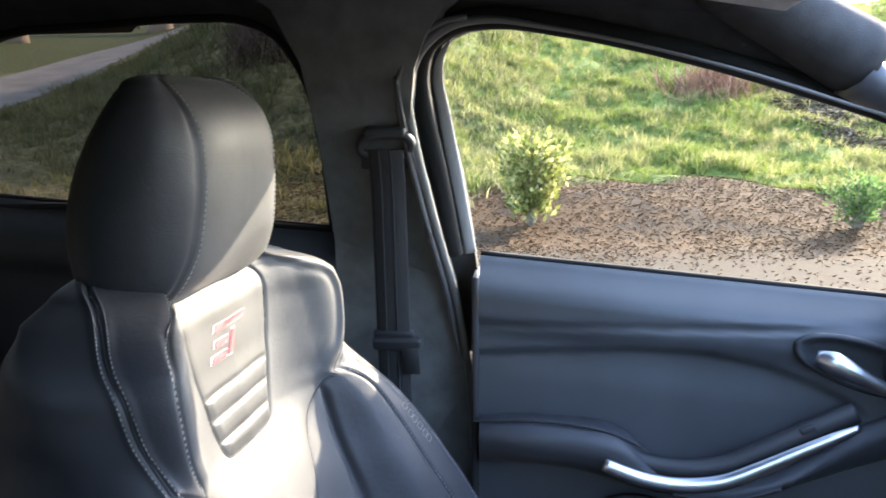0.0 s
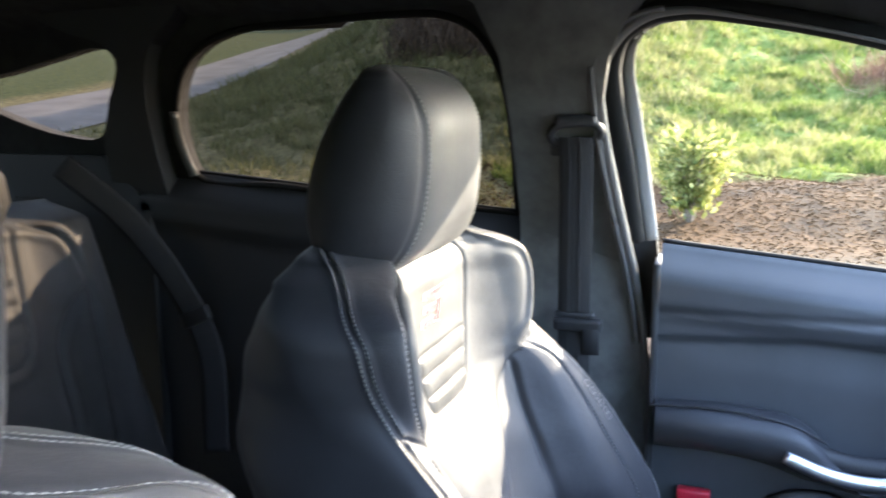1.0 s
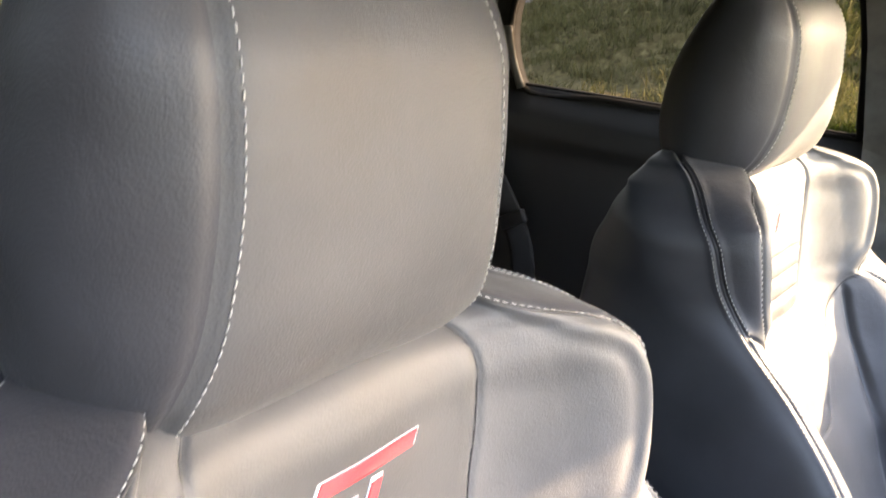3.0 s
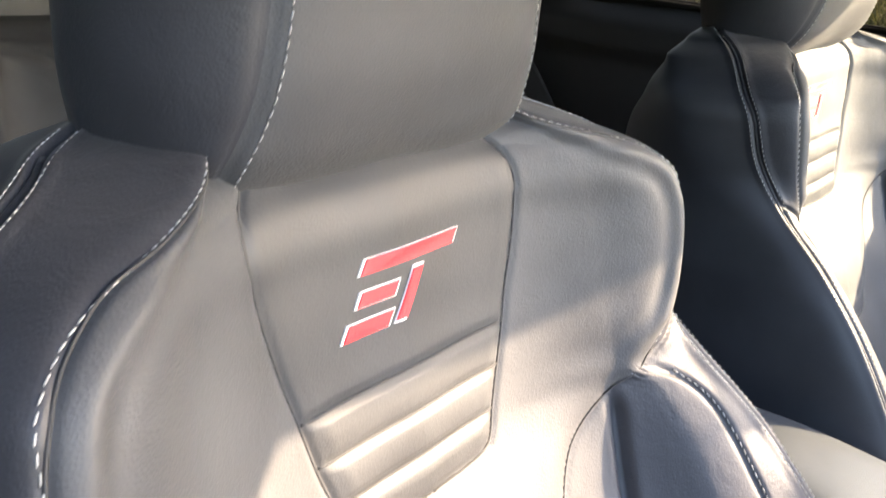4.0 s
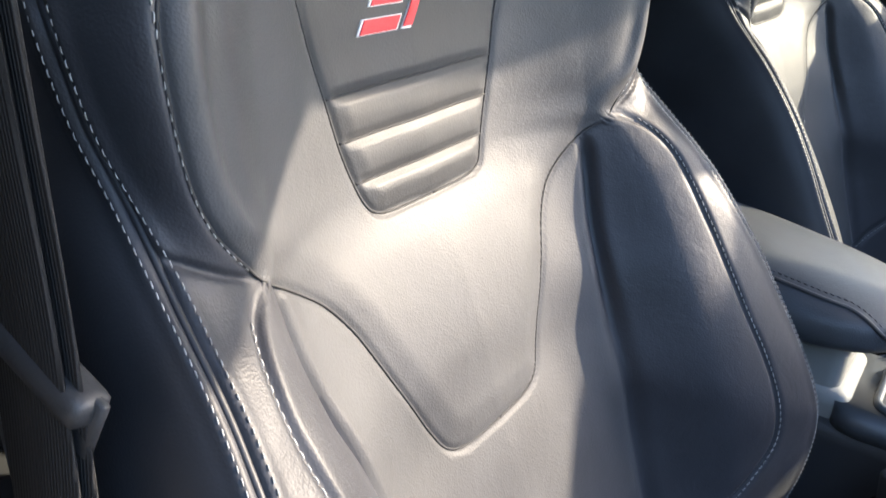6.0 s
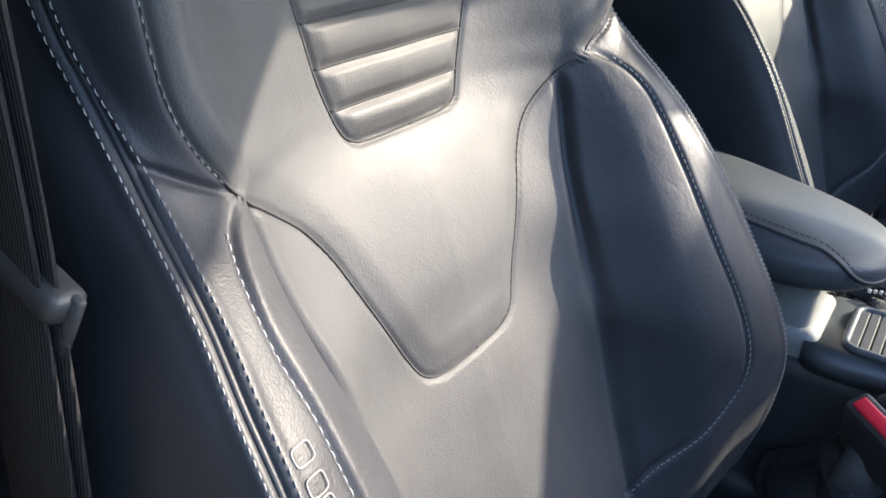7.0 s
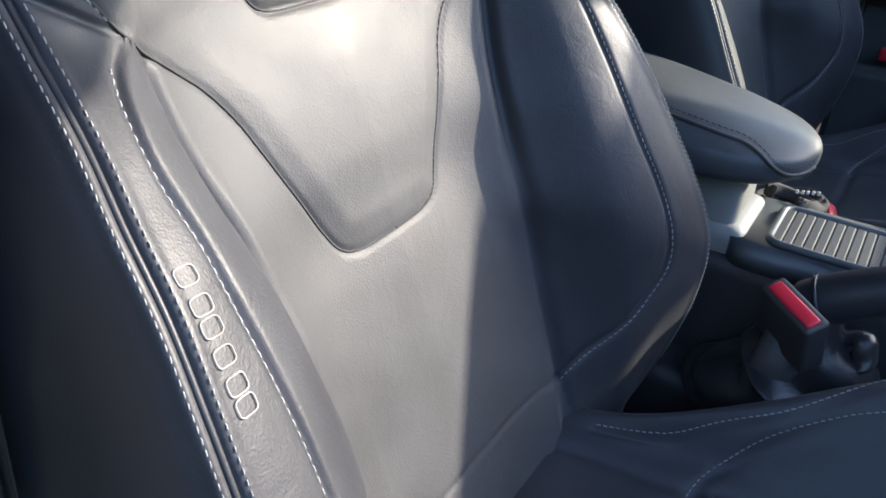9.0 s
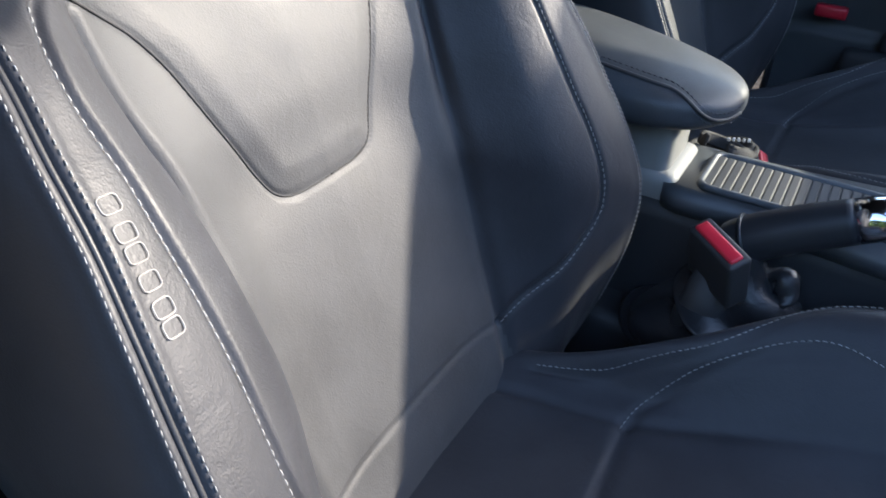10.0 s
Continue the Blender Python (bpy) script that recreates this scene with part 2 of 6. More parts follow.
# ---- front seats ----
SEAT_BASE = np.array([0.0, 0.30, 0.28])
BZ = [0.44, 0.50, 0.56, 0.62, 0.66, 0.70, 0.74, 0.77, 0.80, 0.82, 0.832, 0.842, 0.855, 0.87, 0.89, 0.91, 0.93, 0.95, 0.97, 0.985, 0.995, 1.005, 1.012, 1.017]
MID_Y = [0.150, 0.126, 0.101, 0.076, 0.058, 0.038, 0.0245, 0.0115, -0.004, -0.0155, -0.0205, -0.023, -0.0255, -0.0275, -0.030, -0.0335, -0.036, -0.039, -0.042, -0.049, -0.060, -0.080, -0.095, -0.110]
FACET_X = [0.115, 0.122, 0.126, 0.129, 0.1255, 0.1283, 0.1336, 0.142, 0.148, 0.150, 0.150, 0.150, 0.150, 0.148, 0.145, 0.142, 0.140, 0.138, 0.132, 0.125, 0.110, 0.098, 0.090, 0.080]
FACET_UP = [0.010, 0.012, 0.014, 0.017, 0.0246, 0.0266, 0.0227, 0.0205, 0.025, 0.030, 0.030, 0.031, 0.031, 0.031, 0.030, 0.030, 0.029, 0.028, 0.027, 0.025, 0.024, 0.021, 0.018, 0.016]
RIDGE_X = [0.198, 0.202, 0.204, 0.2015, 0.199, 0.1965, 0.196, 0.196, 0.1975, 0.196, 0.189, 0.170, 0.178, 0.190, 0.1985, 0.2015, 0.2025, 0.201, 0.195, 0.172, 0.138, 0.105, 0.096, 0.086]
RIDGE_Y = [0.175, 0.184, 0.190, 0.184, 0.166, 0.144, 0.120, 0.100, 0.0776, 0.060, 0.045, 0.024, 0.0255, 0.028, 0.0275, 0.0262, 0.0243, 0.021, 0.0132, -0.002, -0.016, -0.038, -0.051, -0.066]
OUTER_X = [0.233, 0.238, 0.245, 0.2495, 0.2515, 0.2465, 0.240, 0.2339, 0.229, 0.2235, 0.2205, 0.2185, 0.216, 0.2145, 0.214, 0.217, 0.219, 0.220, 0.213, 0.198, 0.180, 0.155, 0.140, 0.118]
OUTER_Y = [0.170, 0.190, 0.203, 0.1985, 0.177, 0.153, 0.129, 0.108, 0.0834, 0.0641, 0.051, 0.040, 0.026, 0.013, -0.001, -0.010, -0.015, -0.020, -0.034, -0.047, -0.060, -0.080, -0.096, -0.112]
BACK_THICK = [0.130, 0.138, 0.145, 0.152, 0.156, 0.160, 0.164, 0.166, 0.166, 0.164, 0.162, 0.160, 0.156, 0.152, 0.146, 0.139, 0.130, 0.116, 0.107, 0.095, 0.082, 0.060, 0.044, 0.028]
BULGE = [0.010, 0.012, 0.014, 0.015, 0.015, 0.015, 0.014, 0.012, 0.009, 0.006, 0.004, 0.002, 0.003, 0.004, 0.004, 0.005, 0.006, 0.006, 0.006, 0.006, 0.005, 0.004, 0.003, 0.002]
SEGMENTS = (44, 24, 24, 24, 26, 40, 14, 10)  # samples between the control points of half a section
COL_RIDGE, COL_OUTER, COL_SIDE = 116, 142, 196
YOKE = [(0, 1.05), (0.085, 1.05), (0.085, 1.0165), (0.095, 1.011), (0.105, 1.005), (0.138, 0.995), (0.172, 0.985), (0.191, 0.972), (0.201, 0.950), (0.2025, 0.930), (0.2015, 0.910), (0.1985, 0.890), (0.190, 0.870), (0.178, 0.855),
        (0.167, 0.842), (0.152, 0.830), (0.1385, 0.820), (0.1255, 0.810), (0.1135, 0.800), (0.0985, 0.780), (0.089, 0.760), (0.0795, 0.740), (0.0695, 0.720), (0.060, 0.700), (0.0525, 0.688), (0.043, 0.683), (0.030, 0.681), (0, 0.681)]
INSERT = [(0, 1.05), (0.080, 1.05), (0.080, 0.995), (0.089, 0.986), (0.093, 0.975), (0.0923, 0.960), (0.0895, 0.940), (0.0847, 0.920), (0.0794, 0.900), (0.0741, 0.880), (0.0685, 0.860), (0.0615, 0.840), (0.0575, 0.830), (0.053, 0.8235), (0.044, 0.8205), (0, 0.8195)]
RIBS = (0.8898, 0.8655, 0.8412)
SEAM = [(0.167, 0.842), (0.184, 0.836), (0.1915, 0.828), (0.1965, 0.815), (0.1975, 0.800), (0.196, 0.780), (0.196, 0.760), (0.196, 0.730), (0.1975, 0.700), (0.2005, 0.674), (0.202, 0.648), (0.200, 0.624), (0.195, 0.600), (0.180, 0.574), (0.155, 0.5425), (0.122, 0.506)]


def rounded(points, step=0.004):
    return smooth_line(points, step)


def backrest_half():
    """The back's surface over its half: rows from the bottom to the top, columns from the middle of the front round to the middle of the rear."""
    z = np.concatenate([np.linspace(0.44, 0.96, 212, endpoint=False), np.linspace(0.96, 1.017, 50)])
    mid, fx, fu, bu, rx, ry, ox, oy = (hermite(BZ, k, z) for k in (MID_Y, FACET_X, FACET_UP, BULGE, RIDGE_X, RIDGE_Y, OUTER_X, OUTER_Y))
    rear = mid - hermite(BZ, BACK_THICK, z)
    rows = []
    for i in range(len(z)):
        near = min(0.085, 0.7 * fx[i])
        k = [(-near, mid[i] + 0.003), (0, mid[i]), (near, mid[i] + 0.003), (fx[i], mid[i] + fu[i]), (0.42 * fx[i] + 0.58 * rx[i], 0.42 * (mid[i] + fu[i]) + 0.58 * ry[i] + bu[i]), (rx[i], ry[i]), (ox[i], oy[i]), (ox[i] + 0.013 - 0.015 * float(smoothstep(z[i], 0.95, 1.01)), max(min(oy[i], mid[i] + 0.10) - 0.070, rear[i] + 0.014)),
             (ox[i] - 0.03, rear[i] + 0.006), (0, rear[i]), (-0.1, rear[i])]
        k = np.array(k)
        s = np.r_[0, np.cumsum(np.linalg.norm(np.diff(k, axis=0), axis=1) ** 0.7)]
        at = np.concatenate([np.linspace(s[j + 1], s[j + 2], n, endpoint=False) for j, n in enumerate(SEGMENTS)] + [s[9:10]])
        rows.append(np.stack([hermite(s, k[:, 0], at), hermite(s, k[:, 1], at), np.full(len(at), z[i])], 1))
    v = np.array(rows)
    v[:, 0, 0] = v[:, -1, 0] = 0
    # the top closes over
    top = v[-1]
    middle = np.array([0, top[:, 1].mean(), 1.019])
    return np.concatenate([v, [middle + (top - middle) * a for a in (0.9, 0.7, 0.45, 0.2, 0.0)]])


def surface_normals(v):
    return unit(np.cross(np.gradient(v, axis=0), np.gradient(v, axis=1)))


def from_outer(v):
    """Length along each row, counted from the outer double seam."""
    run = np.concatenate([np.zeros((v.shape[0], 1)), np.cumsum(np.linalg.norm(np.diff(v, axis=1), axis=2), axis=1)], axis=1)
    return run - run[:, COL_OUTER : COL_OUTER + 1] + 0.0036


def from_ridge(v):
    run = from_outer(v)
    return run - run[:, COL_RIDGE : COL_RIDGE + 1]


def puff_back(v):
    """Upholstery: the raised yoke, the ribbed insert, seams and folds."""
    n = surface_normals(v)
    x, z = v[..., 0], v[..., 2]
    front = smoothstep(-np.arange(v.shape[1]), -(COL_OUTER - 2), -(COL_OUTER - 8))[None] * (np.arange(v.shape[0]) < 262)[:, None]
    line = rounded(YOKE[2:-1]).tolist() + [(0, 0.681)]
    d, _ = edge_distance(x, z, line)
    _, inside = edge_distance(x, z, line + [(-0.01, 0.681), (-0.01, 1.05), (0.085, 1.05)], True)
    dy = np.where(inside, d, -d)
    tall = 0.003 + 0.001 * smoothstep(-z, -0.87, -0.80)
    calm = 1 - 0.85 * np.exp(-((x - 0.168) ** 2 + (z - 0.842) ** 2) / 0.013**2)
    h = tall * smoothstep(dy, -0.004, 0.020) - 0.0019 * calm * np.exp(-((dy / 0.0018) ** 2))
    # the padded roll inside the yoke's outer edge
    h += (0.0030 * np.exp(-(((dy - 0.0085) / 0.0050) ** 2)) - 0.0010 * np.exp(-(((dy - 0.0185) / 0.0045) ** 2))) * smoothstep(x, 0.13, 0.165) * smoothstep(z, 0.850, 0.875)
    line = rounded(INSERT[2:-1]).tolist() + [(0, 0.8195)]
    d, _ = edge_distance(x, z, line)
    _, inside_c = edge_distance(x, z, line + [(-0.01, 0.8195), (-0.01, 1.05), (0.080, 1.05)], True)
    dc = np.where(inside_c, d, -d)
    h += -0.0022 * np.exp(-((dc / 0.0020) ** 2)) + 0.0010 * smoothstep(dc, 0.0, 0.012)
    edges = (0.8195,) + RIBS[::-1]
    for lo, hi in zip(edges[:-1], edges[1:]):
        t = np.clip((z - lo) / (hi - lo), 0, 1)
        h += np.where(inside_c & (z > lo) & (z <= hi), 0.0019 * np.sin(math.pi * t) ** 0.7 * smoothstep(dc, 0.001, 0.014), 0)
    for r in RIBS:
        h += np.where(inside_c, -0.0026 * smoothstep(dc, 0.0, 0.010) * np.exp(-(((z - r) / 0.0018) ** 2)), 0)
    d, _ = edge_distance(x, z, rounded(SEAM))
    h += np.where(dy < 0, -0.0036 * calm * np.exp(-((d / 0.0026) ** 2)), 0)
    h += np.where((np.abs(x) < 0.126) & (dy < 0), -0.0020 * np.exp(-(((z - 0.508) / 0.002) ** 2)), 0)
    fx = hermite(BZ, FACET_X, np.clip(z, 0.44, 1.0))
    h += np.where(dy < 0, -(0.0050 + 0.0035 * smoothstep(z, 0.66, 0.76)) * np.exp(-(((x - fx) / (0.0058 - 0.0022 * smoothstep(z, 0.66, 0.76))) ** 2)), 0) * smoothstep(-z, -0.832, -0.812)
    # the cross seam on the outer strip
    h += np.where((dy < 0) & (x > 0.16), -0.0035 * calm * np.exp(-(((z - 0.8425 - 0.6 * (x - 0.168)) / 0.0022) ** 2)), 0)
    h += 0.0006 * np.sin(41 * x + 17 * z) * np.sin(23 * z - 31 * x)
    h *= front
    # welt and groove along the outer double seam
    run = from_outer(v)
    h += (-0.0026 * np.exp(-((run / 0.0020) ** 2)) + 0.0014 * np.exp(-(((np.abs(run) - 0.0050) / 0.0035) ** 2))) * (np.arange(v.shape[0]) < 262)[:, None]
    # pulls and folds in the outer strip
    strip = smoothstep(run, -0.050, -0.030) * smoothstep(-run, 0.002, 0.012)
    h += strip * 0.0003 * np.sin(95 * z + 60 * run + 2.2 * np.sin(31 * z)) * (0.4 + 0.6 * np.sin(17 * z + 0.6) ** 2)
    return v + n * h[..., None], dy, dc


def on_front(v, n, base, x, z, off=0.0):
    """Points and normals of the upholstered front at places (x, z) of the bare form."""
    pts, nor = [], []
    zs = base[:262, 0, 2]
    wide = COL_OUTER + 8
    for a, b in zip(x, z):
        i = int(np.clip(np.searchsorted(zs, b), 1, 261))
        u = np.clip((b - zs[i - 1]) / (zs[i] - zs[i - 1]), 0, 1)
        row, p, m = (g[i - 1, :wide] * (1 - u) + g[i, :wide] * u for g in (base, v, n))
        j = int(np.argmax(row[:, 0] >= a)) if row[:, 0].max() > a else COL_OUTER
        j = max(1, j)
        t = np.clip((a - row[j - 1, 0]) / max(1e-6, row[j, 0] - row[j - 1, 0]), 0, 1)
        pts.append(p[j - 1] * (1 - t) + p[j] * t)
        nor.append(m[j - 1] * (1 - t) + m[j] * t)
    pts, nor = np.array(pts), unit(np.array(nor))
    return pts + nor * off, nor


def even_rows(pts, nor, keep=3):
    """Takes out the tremble of a line laid on a fine mesh."""
    k = np.ones(keep * 2 + 1) / (keep * 2 + 1)
    pad = lambda a: np.pad(a, ((keep, keep), (0, 0)), mode="reflect", reflect_type="odd")  # noqa: E731
    f = lambda a: np.stack([np.convolve(pad(a)[:, c], k, "valid") for c in range(3)], 1)  # noqa: E731
    return f(pts), unit(f(nor))


def loft_closed(rows):
    """Verts and faces of closed rings, capped at both ends."""
    r, c = len(rows), len(rows[0])
    v = np.concatenate([np.concatenate(rows), [np.mean(rows[0], axis=0)], [np.mean(rows[-1], axis=0)]])
    f = grid_faces(r, c, True)
    f += [((j + 1) % c, j, r * c) for j in range(c)] + [((r - 1) * c + j, (r - 1) * c + (j + 1) % c, r * c + 1) for j in range(c)]
    return v, f


def front_seat(at, side, head, label, turn=(0, 0, 0)):
    """at: how far it is moved from the middle. side: +1 if its outer side looks to +x. head: how the headrest is shifted. turn: how the seat is turned about its foot."""
    foot = Vector((0, 0.15, 0.45))
    seat = thing("front_seat", Euler(turn).to_matrix() @ (Vector(SEAT_BASE) - foot) + foot + Vector(at), label, "car seat", "front seats")
    seat.rotation_euler = turn
    flip = lambda f: [q[::-1] for q in f] if side < 0 else f  # noqa: E731
    plain = lambda v: np.asarray(v, float) * [side, 1, 1] - SEAT_BASE  # noqa: E731

    local = plain
    turned = lambda v: np.asarray(v, float) * [side, 1, 1]  # noqa: E731

    bare = backrest_half()
    half, dyoke, dins = puff_back(bare)
    rows, cols = half.shape[:2]
    nh = surface_normals(half)
    mirror = np.array([-1, 1, 1])
    # columns run from the rear middle by the inner side and the front to the rear middle again
    full = np.concatenate([(half * mirror)[:, ::-1], half[:, 1:]], axis=1)
    nf = surface_normals(full)
    d_y = np.concatenate([dyoke[:, ::-1], dyoke[:, 1:]], axis=1)
    d_c = np.concatenate([dins[:, ::-1], dins[:, 1:]], axis=1)
    wide = full.shape[1]
    col = np.abs(np.arange(wide) - (cols - 1))
    x, z = full[..., 0], full[..., 2]
    mid = lambda a: (a[:-1, :-1] + a[1:, 1:]) / 2  # noqa: E731
    mc = np.broadcast_to((col[:-1] + col[1:]) / 2, (rows - 1, wide - 1))
    mx, mz, my, mi = mid(x), mid(z), mid(d_y), mid(d_c)
    seam_x = np.interp(mz, [p[1] for p in SEAM[::-1]], [p[0] for p in SEAM[::-1]])
    fold_x = hermite(BZ, FACET_X, np.clip(mz, 0.44, 1.0))
    kind = np.full(mx.shape, 6)
    kind[mc < COL_OUTER] = 4
    kind[(mc < COL_OUTER) & (np.abs(mx) < seam_x) & (mz < 0.845)] = 3
    kind[(mc < COL_OUTER) & (np.abs(mx) < fold_x) & (mz < 0.83)] = 2
    kind[(mc < COL_OUTER) & (my > 0)] = 1
    kind[(mc < COL_OUTER) & (mi > 0)] = 0
    kind[(mc < COL_OUTER) & (mz < 0.508) & (np.abs(mx) < 0.126)] = 5
    kind[mc >= COL_SIDE] = 7
    kind[261:] = 8
    verts, normals = full.reshape(-1, 3), nf.reshape(-1, 3)
    names = {0: "insert_panel", 1: "yoke_panel", 2: "lumbar_panel", 3: "bolster", 4: "bolster_strip", 5: "lower_flap", 6: "side_panel", 7: "rear_panel", 8: "top_panel"}
    idx = np.arange(rows * wide).reshape(rows, wide)
    quads = np.stack([idx[:-1, :-1], idx[1:, :-1], idx[1:, 1:], idx[:-1, 1:]], -1)
    for k, name in names.items():
        for half_side in ((-1, 1) if k in (3, 4, 6) else (0,)):
            pick = (kind == k) & ((mx * half_side > 0) | (half_side == 0))
            q = quads[pick]
            if not len(q):
                continue
            used, inv = np.unique(q, return_inverse=True)
            inv = inv.reshape(-1, 4)
            mesh_object(name, local(verts[used]), flip([tuple(r) for r in inv]), LEATHER_SIDE if k in (6, 7, 8) else LEATHER_DARK if k in (3, 4) else LEATHER_INSERT if k == 0 else LEATHER, seat, normals=turned(normals[used]))

    # thread
    both = []
    welts = []

    def row(line, off=0.0, shift=(0, 0), sides=(-1, 1), keep=None):
        line = smooth_line(line, 0.002)
        t = unit(np.gradient(line, axis=0))
        line = line + np.stack([t[:, 1], -t[:, 0]], 1) * off
        p, n = even_rows(*on_front(half, nh, bare, line[:, 0], line[:, 1]))
        for s in sides:
            both.append((local(p * [s, 1, 1]), turned(n * [s, 1, 1])))

    run = from_ridge(bare)
    for o, rows_at in ((0.0014, range(167, 261)),):
        p, n = (np.array([[np.interp(o, run[i], g[i, :, c]) for c in range(3)] for i in rows_at]) for g in (half, nh))
        p, n = even_rows(p, unit(n), 4)
        for s in (-1, 1):
            both.append((local(p * [s, 1, 1]), turned(n * [s, 1, 1])))
    row(SEAM[1:], -0.0024)
    lines = []
    run = from_outer(bare)
    for o in (-0.0048, 0.0048):
        p, n = (np.array([[np.interp(o, run[i], g[i, :, c]) for c in range(3)] for i in range(20, 261)]) for g in (half, nh))
        p, n = even_rows(p, unit(n), 4)
        for s in (-1, 1):
            lines.append((local(p * [s, 1, 1]), turned(n * [s, 1, 1])))
    # dark joins sunk in the panel edges and between the ribs
    def join(line):
        line = smooth_line(line, 0.003)
        p, n = even_rows(*on_front(half, nh, bare, np.abs(line[:, 0]), line[:, 1]), 2)
        p[:, 0] = line[:, 0]
        tube("panel_join", local(p + n * 0.0002), 0.0008, JOIN, seat, 5, up=(0, 1, 0.2))

    for outline, foot in ((YOKE, 0.681), (INSERT, 0.8195)):
        edge = rounded(outline[2:-1]).tolist() + [(0, foot)]
        for s in (-1, 1):
            join([(a * s, b) for a, b in edge])
    edge = np.array(rounded(INSERT[2:-1]))
    edge = edge[np.argsort(edge[:, 1])]
    for r in RIBS:
        a = float(np.interp(r, edge[:, 1], edge[:, 0])) - 0.001
        join([(a * k, r) for k in np.linspace(-1, 1, 15)])
    for q in both:
        stitch_mesh("stitching", [q], STITCH, seat, label="pale contrast stitching along a seam")
    for q in lines:
        stitch_mesh("side_stitching", [q], STITCH, seat, pitch=0.0045, length=0.0030, width=0.00031, label="pale stitching along the outer edge")
    for s in (-1, 1):
        p = smooth_line([[np.interp(0.0, run[i], half[i, :, c] + nh[i, :, c] * 0.0004) for c in range(3)] for i in range(6, 261, 5)], 0.005)
        tube("piping", local(p * [s, 1, 1]), 0.0018, LEATHER_SIDE, seat, 6, up=(0, 1, 0.2))

    # emblem: slanted red bars edged in white, and embossed blocks on the outer strip
    def patch(loop, lift, grow=0.0):
        c = np.mean(loop, axis=0)
        ring = np.array([np.asarray(q) + unit(np.asarray(q) - c) * grow for q in loop])
        dense = np.concatenate([np.linspace(ring[i], ring[(i + 1) % len(ring)], 6, endpoint=False) for i in range(len(ring))])
        p, n = on_front(half, nh, bare, np.abs(dense[:, 0]), dense[:, 1], lift)
        p[:, 0] = dense[:, 0]
        return p

    def badge(name, loops, lift, grow, material):
        vs, fs = [], []
        for loop in loops:
            p = patch([(-a * side, b) for a, b in loop], lift, grow)
            low = patch([(-a * side, b) for a, b in loop], -0.001, grow)
            k = len(p)
            vs += list(p) + list(low)
            o = len(vs) - 2 * k
            fs.append(tuple(o + i for i in range(k)))
            fs += [(o + i, o + k + i, o + k + (i + 1) % k, o + (i + 1) % k) for i in range(k)]
        return mesh_object(name, local(vs), fs, material, seat, smooth=False)

    def bar(u0, u1, z0, z1, lean=0.70):
        h = z1 - z0
        return [(u0, z0), (u1, z0), (u1 + lean * h, z1), (u0 + lean * h, z1)]

    bars = [bar(-0.030, 0.0375, 0.9450, 0.9522), bar(-0.0345, -0.0105, 0.9305, 0.9372), bar(-0.0455, -0.0165, 0.9168, 0.9240), bar(-0.0105, -0.0030, 0.9175, 0.9400)]
    for shape in bars:
        badge("emblem_edge", [shape], 0.0008, 0.0016, WHITE_EDGE)
        badge("emblem_bar", [shape], 0.0016, 0.0, RED)["label"] = "slanted red emblem bar"
    # six plain embossed blocks down the outer strip
    for k in range(6):
        zc = 0.7775 - 0.0090 * k
        i = int(np.searchsorted(bare[:262, 0, 2], zc))
        p, n = half[i, COL_RIDGE + 13], nh[i, COL_RIDGE + 13]
        along = unit(half[i + 6, COL_RIDGE + 13] - half[i - 6, COL_RIDGE + 13])
        across = np.cross(n, along)
        ring = [p + n * 0.0006 + along * 0.0038 * np.sign(math.cos(a)) * abs(math.cos(a)) ** 0.5 + across * 0.0056 * np.sign(math.sin(a)) * abs(math.sin(a)) ** 0.5 for a in np.linspace(0, 2 * math.pi, 25)[:-1]]
        tube("embossed_block", local(ring), 0.00036, GREY_LEATHER, seat, 6, up=turned([n])[0], closed=True)

    headrest(seat, plain, turned, flip, head)
    cushion(seat, plain, turned, flip)
    return seat


